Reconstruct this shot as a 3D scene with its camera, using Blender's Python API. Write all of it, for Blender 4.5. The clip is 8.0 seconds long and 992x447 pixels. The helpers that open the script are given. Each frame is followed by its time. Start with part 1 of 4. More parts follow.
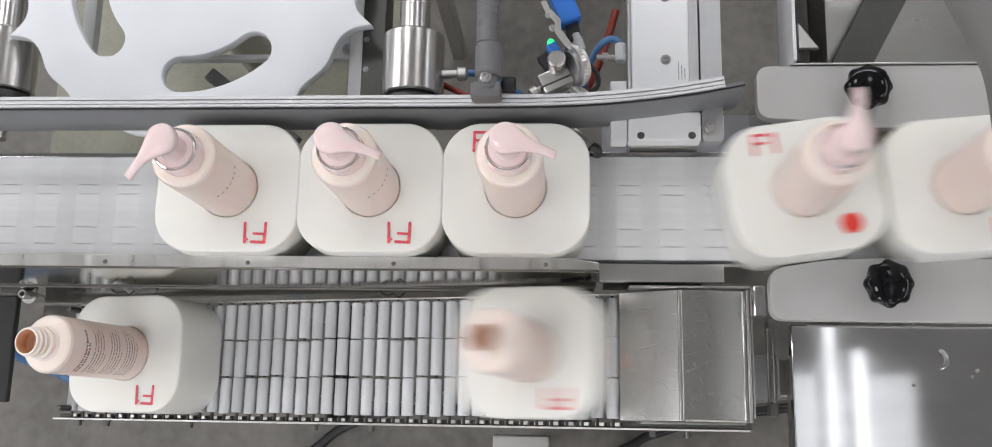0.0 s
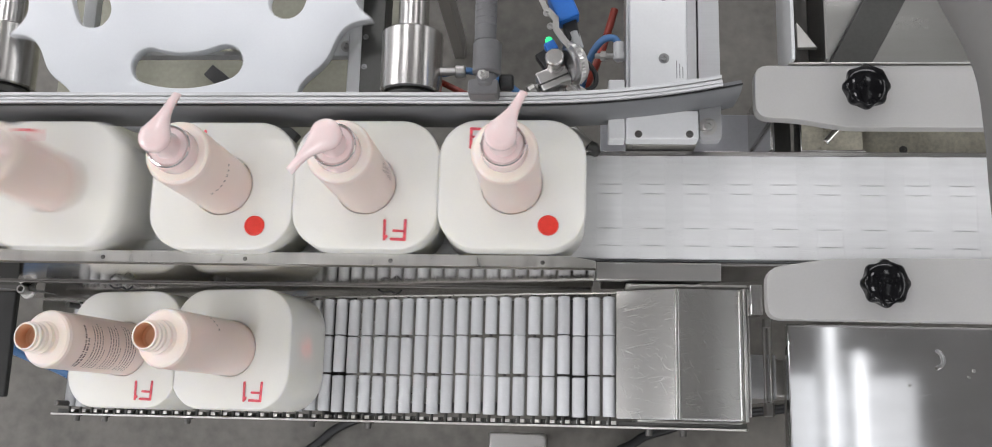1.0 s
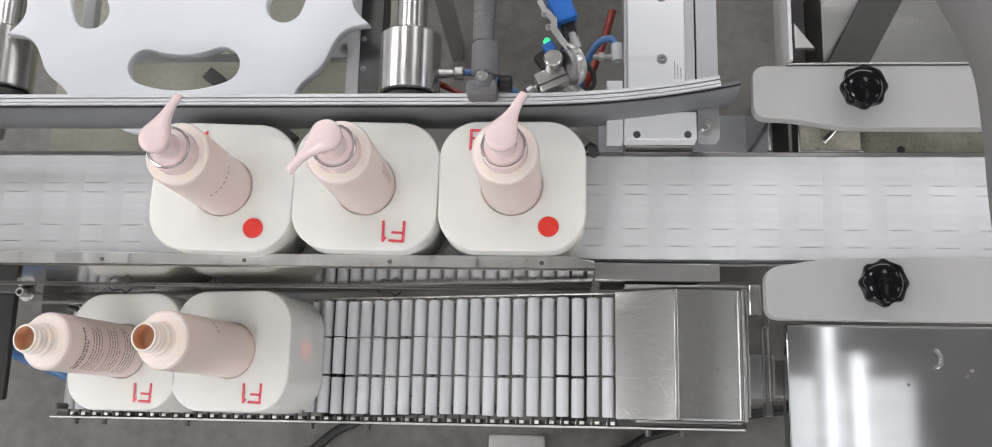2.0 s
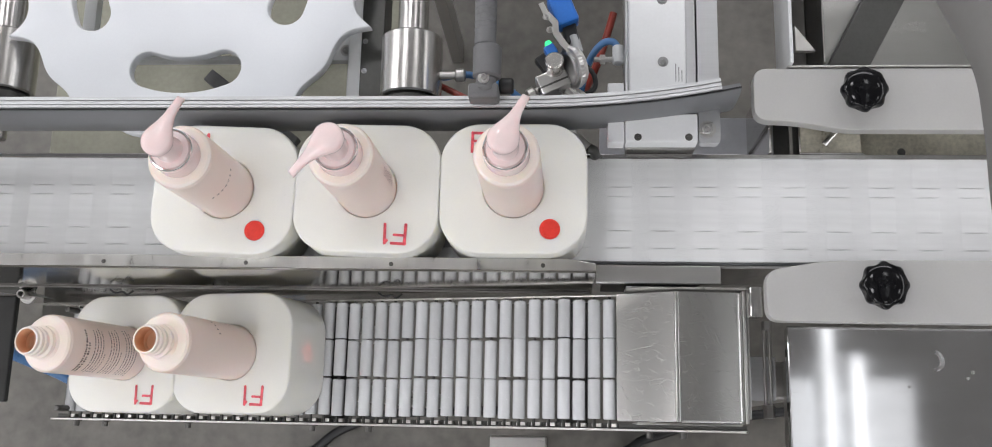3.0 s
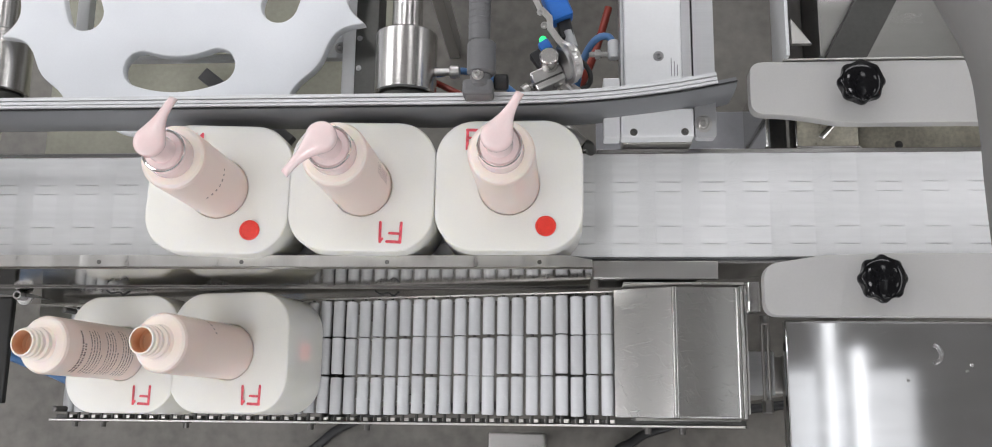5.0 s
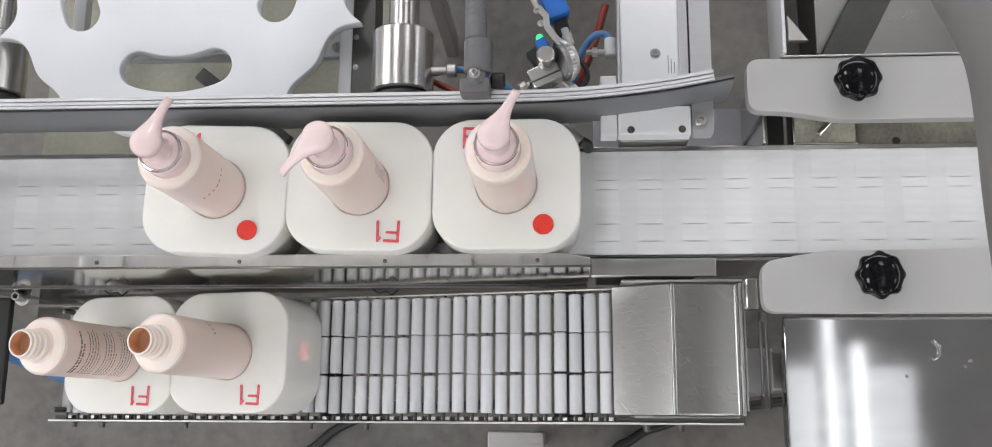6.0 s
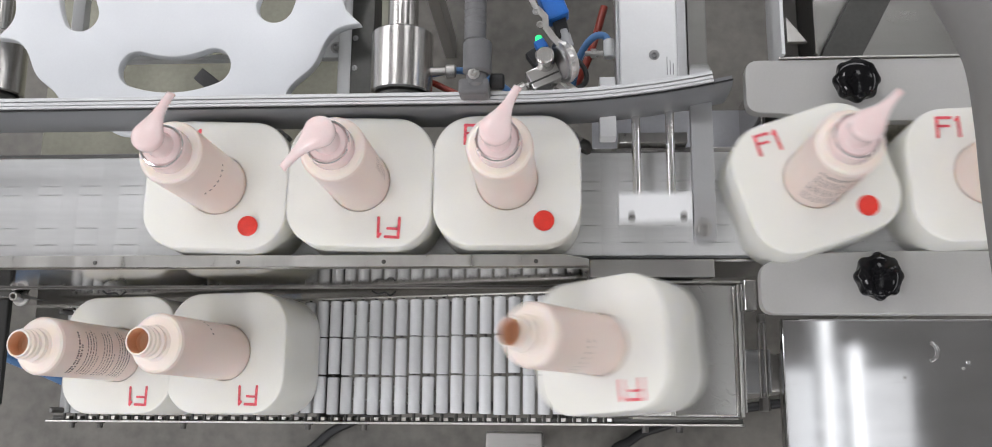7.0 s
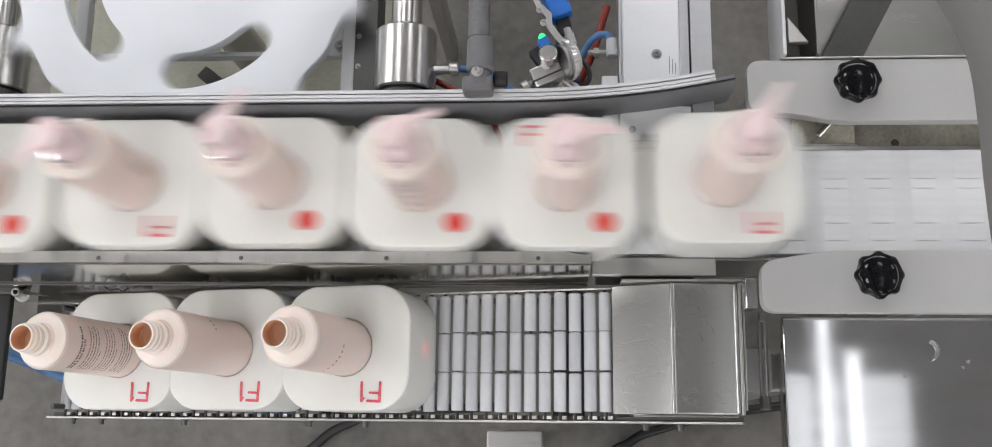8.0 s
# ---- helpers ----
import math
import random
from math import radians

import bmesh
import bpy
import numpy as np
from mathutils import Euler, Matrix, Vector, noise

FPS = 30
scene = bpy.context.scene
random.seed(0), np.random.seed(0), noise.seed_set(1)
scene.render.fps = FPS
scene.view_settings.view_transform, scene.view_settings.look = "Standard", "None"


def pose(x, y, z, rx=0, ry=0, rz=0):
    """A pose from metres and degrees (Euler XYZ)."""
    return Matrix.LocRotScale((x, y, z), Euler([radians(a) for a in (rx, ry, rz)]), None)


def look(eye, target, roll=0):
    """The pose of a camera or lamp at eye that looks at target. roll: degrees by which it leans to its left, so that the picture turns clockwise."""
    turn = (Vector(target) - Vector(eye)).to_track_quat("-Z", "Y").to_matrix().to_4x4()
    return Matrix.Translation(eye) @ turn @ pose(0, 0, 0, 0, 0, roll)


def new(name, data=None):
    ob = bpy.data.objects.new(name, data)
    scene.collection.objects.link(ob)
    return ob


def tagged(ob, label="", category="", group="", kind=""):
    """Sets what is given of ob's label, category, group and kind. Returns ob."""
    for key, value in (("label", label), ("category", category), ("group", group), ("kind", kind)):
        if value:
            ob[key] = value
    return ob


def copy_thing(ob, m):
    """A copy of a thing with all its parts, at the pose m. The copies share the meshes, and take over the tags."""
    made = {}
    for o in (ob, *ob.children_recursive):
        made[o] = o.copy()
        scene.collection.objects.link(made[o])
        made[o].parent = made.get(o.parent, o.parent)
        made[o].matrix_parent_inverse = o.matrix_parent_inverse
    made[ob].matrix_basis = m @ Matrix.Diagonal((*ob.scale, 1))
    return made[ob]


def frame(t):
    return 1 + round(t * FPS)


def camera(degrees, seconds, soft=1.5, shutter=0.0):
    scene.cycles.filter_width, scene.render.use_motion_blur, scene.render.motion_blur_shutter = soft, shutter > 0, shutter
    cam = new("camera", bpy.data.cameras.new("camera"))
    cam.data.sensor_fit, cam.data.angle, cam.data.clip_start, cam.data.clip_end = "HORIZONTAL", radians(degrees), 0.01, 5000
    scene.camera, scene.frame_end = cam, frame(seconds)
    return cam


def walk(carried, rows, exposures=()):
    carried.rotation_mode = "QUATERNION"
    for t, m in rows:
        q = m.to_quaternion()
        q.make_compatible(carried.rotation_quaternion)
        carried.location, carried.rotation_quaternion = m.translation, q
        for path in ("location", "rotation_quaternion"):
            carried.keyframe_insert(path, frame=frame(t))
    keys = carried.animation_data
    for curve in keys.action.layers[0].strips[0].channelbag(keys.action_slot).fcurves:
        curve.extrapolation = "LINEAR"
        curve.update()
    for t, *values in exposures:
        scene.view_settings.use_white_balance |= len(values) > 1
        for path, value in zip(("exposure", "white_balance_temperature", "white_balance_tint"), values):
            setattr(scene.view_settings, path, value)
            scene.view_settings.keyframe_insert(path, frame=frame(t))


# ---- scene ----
cam = camera(53.66, 8.0, soft=1.0, shutter=0.9)
PATH = [
    (0, (-0.006, 0.004, 1.756), (-0.147, 0.412, -0.197), -18.4),
    (0.5, (-0.005, 0.004, 1.755), (-0.148, 0.41, -0.198), -18.6),
    (1, (-0.001, 0.002, 1.756), (-0.148, 0.41, -0.197), -18.8),
    (1.5, (-0.001, -0.001, 1.756), (-0.146, 0.412, -0.196), -18.5),
    (3, (-0.004, 0.0, 1.758), (-0.144, 0.418, -0.193), -17.7),
    (3.5, (-0.002, 0.001, 1.757), (-0.142, 0.419, -0.194), -18.0),
    (4, (0.0, 0.001, 1.756), (-0.141, 0.42, -0.194), -18.2),
    (4.5, (0.0, 0.002, 1.755), (-0.143, 0.415, -0.196), -18.7),
    (6, (0.001, 0.003, 1.755), (-0.139, 0.406, -0.199), -19.2),
    (6.5, (0.002, 0.003, 1.755), (-0.139, 0.409, -0.199), -19.1),
    (7, (0.0, 0.002, 1.755), (-0.135, 0.409, -0.198), -18.3),
    (7.5, (-0.001, -0.001, 1.756), (-0.135, 0.411, -0.196), -17.7),
    (8, (-0.004, -0.006, 1.757), (-0.134, 0.413, -0.194), -16.9),
]
walk(cam, [(t, look(eye, target, roll)) for t, eye, target, roll in PATH])

# ---- world and light ----
scene.view_settings.exposure = 0.38
world = bpy.data.worlds.new("world")
scene.world = world
world.use_nodes = True
world.node_tree.nodes["Background"].inputs[0].default_value = (0.8, 0.85, 0.9, 1)
world.node_tree.nodes["Background"].inputs[1].default_value = 0.15

LAMPS = [(x, y, 0.44, 1.3 if 0 < x < 2 and -1 < y < 0 else 0.6) for x in (-3.0, -1.0, 0.985, 3.0) for y in (-2.6, -0.44, 1.8)]
TUBE_LAMPS = [(0.89, 0.56, 0.022, 1.9), (0.985, -0.36, 0.03, 1.28), (-1.0, 0.92, 0.06, 1.3)]
# Wide panels near the walls are unseen fill, added to brighten upright sides.
FILL_LAMPS = [(-4.9, 0.0, 1.0, 6.0, 92), (4.9, 0.0, 1.0, 6.0, 24), (0.0, 4.7, 6.0, 1.0, 76), (0.0, -4.9, 6.0, 1.0, 90)]
LAMP_Z = 3.6


def ceiling_lamp_light(x, y, sx, sy, watts, z=LAMP_Z):
    data = bpy.data.lights.new("lamp_light", "AREA")
    data.shape, data.size, data.size_y, data.energy, data.color = "RECTANGLE", sx, sy, watts, (0.985, 0.98, 1.01)
    ob = new("lamp_light", data)
    ob.location = (x, y, z - 0.045)
    return ob


for lx, ly, lsx, lsy in LAMPS:
    ceiling_lamp_light(lx, ly, lsx, lsy, 7.6 if lx < 0 else 0.35 if lx < 2 and abs(ly) < 1 else 2.0)
for lx, ly, lsx, lsy in TUBE_LAMPS:
    ceiling_lamp_light(lx, ly, lsx, lsy, 0.14, LAMP_Z - 0.12)
for lx, ly, lsx, lsy, watts in FILL_LAMPS:
    ceiling_lamp_light(lx, ly, lsx, lsy, watts)


def sensor_beam(eye, target, watts):
    data = bpy.data.lights.new("sensor_beam", "SPOT")
    data.energy, data.color, data.spot_size, data.spot_blend, data.shadow_soft_size = watts, (1.0, 0.04, 0.05), radians(3.2), 0.6, 0.001
    new("sensor_beam", data).matrix_basis = look(eye, target)


sensor_beam((0.166, 0.062, 0.912), (-0.12, 0.068, 0.866), 1.7)
sensor_beam((0.02, 0.259, 0.930), (0.14, 0.205, 0.940), 3.0)


# ---- materials ----
def material(name, color, rough=0.5, metal=0.0, vary=0.12, scale=40.0, fine=600.0, bump=0.15, stretch=(1, 1, 1), rough_vary=0.05,
             coat=0.0, subsurface=0.0, sub_color=None, transmission=0.0, ior=1.5, depth=0.0004, object_random=0.0, translucent=None, scratches=0.0, scratch_scale=1.0):
    m = bpy.data.materials.new(name)
    m.use_nodes = True
    nt = m.node_tree
    b = nt.nodes["Principled BSDF"]
    b.inputs["Metallic"].default_value = metal
    b.inputs["IOR"].default_value = ior
    b.inputs["Coat Weight"].default_value = coat
    b.inputs["Transmission Weight"].default_value = transmission
    if subsurface:
        b.inputs["Subsurface Weight"].default_value = subsurface
        b.inputs["Subsurface Radius"].default_value = sub_color or (0.01, 0.008, 0.006)
        b.inputs["Subsurface Scale"].default_value = 1.0
    tc = nt.nodes.new("ShaderNodeTexCoord")
    mp = nt.nodes.new("ShaderNodeMapping")
    mp.inputs["Scale"].default_value = stretch
    nt.links.new(tc.outputs["Object"], mp.inputs["Vector"])
    big = nt.nodes.new("ShaderNodeTexNoise")
    big.inputs["Scale"].default_value, big.inputs["Detail"].default_value = scale, 6
    small = nt.nodes.new("ShaderNodeTexNoise")
    small.inputs["Scale"].default_value, small.inputs["Detail"].default_value = fine, 3
    nt.links.new(mp.outputs[0], big.inputs["Vector"])
    nt.links.new(mp.outputs[0], small.inputs["Vector"])
    mix = nt.nodes.new("ShaderNodeMath")
    mix.operation = "ADD"
    half = nt.nodes.new("ShaderNodeMath")
    half.operation, half.inputs[1].default_value = "MULTIPLY", 0.5
    nt.links.new(small.outputs["Fac"], half.inputs[0])
    nt.links.new(big.outputs["Fac"], mix.inputs[0])
    nt.links.new(half.outputs[0], mix.inputs[1])
    ramp = nt.nodes.new("ShaderNodeMapRange")
    ramp.inputs["From Min"].default_value, ramp.inputs["From Max"].default_value = 0.5, 1.0
    ramp.inputs["To Min"].default_value, ramp.inputs["To Max"].default_value = 1 - vary, 1 + vary
    nt.links.new(mix.outputs[0], ramp.inputs["Value"])
    value = ramp.outputs[0]
    scratch = None
    if scratches:
        for turn, freq in ((25, 31.0), (-12, 19.0), (64, 23.0)):
            rot = nt.nodes.new("ShaderNodeMapping")
            rot.inputs["Rotation"].default_value = (0, 0, radians(turn))
            rot2 = nt.nodes.new("ShaderNodeMapping")
            rot2.inputs["Scale"].default_value = (1, 22, 1)
            nt.links.new(tc.outputs["Object"], rot.inputs["Vector"])
            nt.links.new(rot.outputs[0], rot2.inputs["Vector"])
            sn = nt.nodes.new("ShaderNodeTexNoise")
            sn.inputs["Scale"].default_value, sn.inputs["Detail"].default_value = freq * scratch_scale, 2
            nt.links.new(rot2.outputs[0], sn.inputs["Vector"])
            cut = nt.nodes.new("ShaderNodeMapRange")
            cut.inputs["From Min"].default_value, cut.inputs["From Max"].default_value = 0.69, 0.74
            nt.links.new(sn.outputs["Fac"], cut.inputs["Value"])
            if scratch is None:
                scratch = cut.outputs[0]
            else:
                top = nt.nodes.new("ShaderNodeMath")
                top.operation = "MAXIMUM"
                nt.links.new(scratch, top.inputs[0])
                nt.links.new(cut.outputs[0], top.inputs[1])
                scratch = top.outputs[0]
    if scratch is not None:
        lift = nt.nodes.new("ShaderNodeMath")
        lift.operation, lift.inputs[1].default_value = "MULTIPLY_ADD", scratches
        nt.links.new(scratch, lift.inputs[0])
        nt.links.new(value, lift.inputs[2])
        value = lift.outputs[0]
    if object_random:
        info = nt.nodes.new("ShaderNodeObjectInfo")
        rr = nt.nodes.new("ShaderNodeMapRange")
        rr.inputs["To Min"].default_value, rr.inputs["To Max"].default_value = 1 - object_random, 1 + object_random * 0.5
        nt.links.new(info.outputs["Random"], rr.inputs["Value"])
        mm = nt.nodes.new("ShaderNodeMath")
        mm.operation = "MULTIPLY"
        nt.links.new(value, mm.inputs[0])
        nt.links.new(rr.outputs[0], mm.inputs[1])
        value = mm.outputs[0]
    col = nt.nodes.new("ShaderNodeVectorMath")
    col.operation = "SCALE"
    col.inputs[0].default_value = color
    nt.links.new(value, col.inputs["Scale"])
    nt.links.new(col.outputs[0], b.inputs["Base Color"])
    rg = nt.nodes.new("ShaderNodeMapRange")
    rg.inputs["From Min"].default_value, rg.inputs["From Max"].default_value = 0.5, 1.0
    rg.inputs["To Min"].default_value, rg.inputs["To Max"].default_value = max(0.02, rough - rough_vary), min(1, rough + rough_vary)
    nt.links.new(mix.outputs[0], rg.inputs["Value"])
    rough_out = rg.outputs[0]
    if scratch is not None:
        mad = nt.nodes.new("ShaderNodeMath")
        mad.operation = "MULTIPLY_ADD"
        mad.inputs[1].default_value = scratches
        nt.links.new(scratch, mad.inputs[0])
        nt.links.new(rough_out, mad.inputs[2])
        rough_out = mad.outputs[0]
    nt.links.new(rough_out, b.inputs["Roughness"])
    if bump:
        bp = nt.nodes.new("ShaderNodeBump")
        bp.inputs["Strength"].default_value, bp.inputs["Distance"].default_value = bump, depth
        nt.links.new(mix.outputs[0], bp.inputs["Height"])
        nt.links.new(bp.outputs[0], b.inputs["Normal"])
    if translucent:
        tr = nt.nodes.new("ShaderNodeBsdfTranslucent")
        tr.inputs["Color"].default_value = (*translucent[0], 1)
        mx = nt.nodes.new("ShaderNodeMixShader")
        mx.inputs[0].default_value = translucent[1]
        nt.links.new(b.outputs[0], mx.inputs[1])
        nt.links.new(tr.outputs[0], mx.inputs[2])
        nt.links.new(mx.outputs[0], nt.nodes["Material Output"].inputs["Surface"])
    return m


def glow(name, color, strength):
    m = bpy.data.materials.new(name)
    m.use_nodes = True
    b = m.node_tree.nodes["Principled BSDF"]
    b.inputs["Base Color"].default_value = (*color, 1)
    b.inputs["Emission Color"].default_value = (*color, 1)
    b.inputs["Emission Strength"].default_value = strength
    return m


STEEL = material("brushed_steel", (0.60, 0.59, 0.58), 0.30, 1.0, 0.02, 25, 900, 0.01, (1, 12, 1), 0.03, depth=0.0002)
STEEL_Y = material("turned_steel", (0.56, 0.545, 0.53), 0.25, 1.0, 0.02, 30, 900, 0.02, (1, 10, 1), 0.02, depth=0.0001)
SHEET = material("polished_sheet", (0.60, 0.59, 0.58), 0.17, 1.0, 0.05, 12, 900, 0.05, (1, 8, 1), 0.06, depth=0.0001)
TABLE = material("table_sheet", (0.62, 0.62, 0.63), 0.065, 1.0, 0.05, 14, 900, 0.0, (1, 4, 1), 0.012, depth=0.00005, scratches=0.10, scratch_scale=1.9)
GUARD = material("guard_sheet", (0.46, 0.445, 0.41), 0.11, 1.0, 0.05, 12, 900, 0.03, (1, 8, 1), 0.05, depth=0.0001)
GREY_ALU = material("grey_aluminium", (0.36, 0.36, 0.365), 0.40, 1.0, 0.04, 20, 500, 0.04, (1, 30, 1), 0.06, depth=0.0002)
SATIN = material("satin_steel", (0.53, 0.52, 0.50), 0.36, 1.0, 0.08, 20, 700, 0.08, (5, 1, 1), 0.10, depth=0.0002)
WORN = material("worn_steel", (0.50, 0.495, 0.48), 0.27, 1.0, 0.012, 25, 900, 0.0, (1, 6, 1), 0.004, depth=0.0001, scratches=0.12, scratch_scale=2.6)
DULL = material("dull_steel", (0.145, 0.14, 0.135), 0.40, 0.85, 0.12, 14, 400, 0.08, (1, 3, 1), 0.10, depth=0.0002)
# Sheet steel darkened in its base colour, with the shade painted in.
SHADED_SHEET = material("sheet_in_shade", (0.27, 0.265, 0.255), 0.34, 1.0, 0.08, 16, 500, 0.05, (1, 3, 1), 0.08, depth=0.0002)
CHROME = material("chrome", (0.92, 0.91, 0.90), 0.14, 1.0, 0.02, 20, 200, 0.0, rough_vary=0.03)
ALU = material("anodised_aluminium", (0.60, 0.605, 0.62), 0.38, 1.0, 0.04, 20, 500, 0.06, (1, 30, 1), 0.06, depth=0.0002)
DARK_STEEL = material("dark_plate", (0.08, 0.08, 0.076), 0.40, 0.6, 0.15, 15, 300, 0.1)
ACETAL = material("puck_plastic", (0.82, 0.815, 0.77), 0.34, 0.0, 0.025, 25, 700, 0.10, subsurface=0.6, sub_color=(0.008, 0.0078, 0.0065), rough_vary=0.08)
GUIDE = material("guide_plastic", (0.47, 0.465, 0.455), 0.42, 0.0, 0.04, 18, 500, 0.12, subsurface=0.3, sub_color=(0.005, 0.005, 0.004))
WHEEL = material("wheel_plastic", (0.78, 0.80, 0.83), 0.36, 0.0, 0.025, 12, 500, 0.1, subsurface=0.5, sub_color=(0.008, 0.008, 0.008))
BELT = material("belt_plastic", (0.78, 0.785, 0.79), 0.36, 0.0, 0.06, 30, 400, 0.15, (1, 7, 1), object_random=0.05)
ROLLER = material("roller_plastic", (0.66, 0.67, 0.69), 0.24, 0.0, 0.05, 40, 600, 0.1, object_random=0.14, coat=0.5)
WHITE_PAINT = material("white_cylinder_body", (0.80, 0.81, 0.82), 0.40, 0.0, 0.03, 20, 400, 0.1)
BLACK = material("black_plastic", (0.006, 0.006, 0.007), 0.10, 0.0, 0.2, 60, 800, 0.0, rough_vary=0.02, ior=1.32)
GREY_PLASTIC = material("grey_plastic", (0.15, 0.15, 0.155), 0.45, 0.0, 0.1, 60, 700, 0.2)
MID_GREY = material("grey_rail", (0.21, 0.215, 0.225), 0.36, 0.3, 0.05, 30, 500, 0.03, (1, 12, 1), 0.02)
PALE_GREY = material("rail_strip", (0.66, 0.67, 0.68), 0.36, 0.1, 0.05, 30, 500, 0.1, (1, 12, 1))
PINK = material("pink_bottle", (0.93, 0.79, 0.73), 0.30, 0.0, 0.015, 30, 500, 0.0, rough_vary=0.01, subsurface=0.4, sub_color=(0.006, 0.004, 0.003), translucent=((0.98, 0.70, 0.52), 0.12))
PINK_TOP = material("peach_bottle_shoulder", (0.93, 0.81, 0.735), 0.34, 0.0, 0.015, 30, 500, 0.0, rough_vary=0.01, subsurface=0.4, sub_color=(0.006, 0.004, 0.0025))
# Bore: warm light through the bottle wall is put into its orange colour.
NECK = material("lit_bottle_bore", (0.95, 0.66, 0.45), 0.34, 0.0, 0.015, 30, 500, 0.0, rough_vary=0.01, translucent=((0.98, 0.66, 0.44), 0.6))
PUMP = material("pink_pump", (0.87, 0.70, 0.69), 0.22, 0.0, 0.03, 30, 500, 0.03, coat=0.3, subsurface=0.3, sub_color=(0.005, 0.003, 0.003))
RED = material("red_ink", (0.72, 0.09, 0.12), 0.45, 0.0, 0.45, 350, 900, 0.1)
RED_DOT = material("red_disc", (0.78, 0.05, 0.035), 0.30, 0.0, 0.10, 120, 700, 0.15)
INK = material("dark_print", (0.14, 0.095, 0.085), 0.5, 0.0, 0.2, 300, 900, 0.0)
FAINT_INK = material("faint_print", (0.30, 0.20, 0.18), 0.5, 0.0, 0.2, 300, 900, 0.0)
BLUE = material("blue_hose", (0.08, 0.19, 0.40), 0.28, 0.0, 0.1, 40, 500, 0.05)
RED_HOSE = material("red_hose", (0.30, 0.045, 0.03), 0.30, 0.0, 0.1, 40, 500, 0.05)
BLUE_BODY = material("blue_plastic", (0.02, 0.14, 0.50), 0.35, 0.0, 0.1, 60, 500, 0.1)
RUBBER = material("black_cable", (0.012, 0.012, 0.013), 0.45, 0.0, 0.2, 60, 500, 0.1)
CLEAR = material("clear_plastic", (0.80, 0.82, 0.84), 0.18, 0.0, 0.02, 60, 500, 0.0, transmission=0.5)
WATER = material("water_drop", (0.98, 0.98, 0.98), 0.04, 0.0, 0.0, 60, 500, 0.0, transmission=1.0, ior=1.33, rough_vary=0.01)
GREEN_LED = glow("green_led", (0.03, 0.75, 0.22), 0.9)
TUBE_GLOW = glow("tube_diffuser", (0.97, 0.99, 1.0), 1.2)
DIM_GLOW = glow("dimmed_diffuser", (0.96, 0.98, 1.0), 0.48)
LAMP_GLOW = glow("lamp_diffuser", (0.98, 0.98, 1.0), 2.0)
CONCRETE = material("concrete_floor", (0.138, 0.130, 0.116), 0.5, 0.0, 0.42, 4.5, 45, 0.35, rough_vary=0.15, depth=0.002)
WALL = material("wall_paint", (0.50, 0.50, 0.50), 0.7, 0.0, 0.05, 2, 60, 0.2)
CEILING = material("ceiling_paint", (0.80, 0.80, 0.80), 0.8, 0.0, 0.05, 2, 60, 0.2)


# ---- mesh helpers ----
def part(name, bm, mat, parent=None, label="", smooth=21):
    me = bpy.data.meshes.new(name)
    bmesh.ops.recalc_face_normals(bm, faces=bm.faces)
    bm.to_mesh(me)
    bm.free()
    me.materials.append(mat)
    for p in me.polygons:
        p.use_smooth = True
    me.set_sharp_from_angle(angle=radians(smooth))
    ob = new(name, me)
    if parent:
        ob.parent = parent
    if label:
        tagged(ob, label)
    return ob


def thing(name, label, category, m=None, group="", kind=""):
    ob = new(name)
    ob.empty_display_size = 0.03
    if m is not None:
        ob.matrix_basis = m
    return tagged(ob, label, category, group, kind)


def box(x0, x1, y0, y1, z0, z1, bevel=0.001, bm=None, m=None, segs=2):
    out = bm or bmesh.new()
    b = bmesh.new()
    r = bmesh.ops.create_cube(b, size=1)
    for v in b.verts:
        v.co = Vector(((x0 + x1) / 2 + v.co.x * (x1 - x0), (y0 + y1) / 2 + v.co.y * (y1 - y0), (z0 + z1) / 2 + v.co.z * (z1 - z0)))
    if bevel:
        bmesh.ops.bevel(b, geom=b.edges[:], offset=bevel, segments=segs, profile=0.5, affect="EDGES", clamp_overlap=True)
    merge(out, b, m)
    return out


def merge(out, b, m=None):
    if m is not None:
        bmesh.ops.transform(b, matrix=m, verts=b.verts)
    made = {v: out.verts.new(v.co) for v in b.verts}
    for f in b.faces:
        try:
            out.faces.new([made[v] for v in f.verts])
        except ValueError:
            pass
    b.free()


def axis(p0, p1):
    """A pose at p0 whose z axis runs to p1."""
    d = Vector(p1) - Vector(p0)
    return Matrix.Translation(p0) @ d.to_track_quat("Z", "Y").to_matrix().to_4x4()


def lathe(profile, segs=40, bm=None, m=None, cap=True):
    """Turns a profile of (radius, height) round the z axis."""
    out = bm or bmesh.new()
    b = bmesh.new()
    rings = []
    for r, z in profile:
        if r < 1e-6:
            rings.append([b.verts.new((0, 0, z))])
        else:
            rings.append([b.verts.new((r * math.cos(2 * math.pi * i / segs), r * math.sin(2 * math.pi * i / segs), z)) for i in range(segs)])
    for a, c in zip(rings, rings[1:]):
        for i in range(segs):
            j = (i + 1) % segs
            if len(a) == 1 and len(c) == 1:
                continue
            if len(a) == 1:
                b.faces.new((a[0], c[j], c[i]))
            elif len(c) == 1:
                b.faces.new((a[i], a[j], c[0]))
            else:
                b.faces.new((a[i], a[j], c[j], c[i]))
    if cap:
        if len(rings[0]) > 1:
            b.faces.new(rings[0][::-1])
        if len(rings[-1]) > 1:
            b.faces.new(rings[-1])
    merge(out, b, m)
    return out


def rod(p0, p1, r, bevel=0.0008, segs=24, bm=None):
    n = (Vector(p1) - Vector(p0)).length
    return lathe([(r - bevel, 0), (r, bevel), (r, n - bevel), (r - bevel, n)], segs, bm, axis(p0, p1))


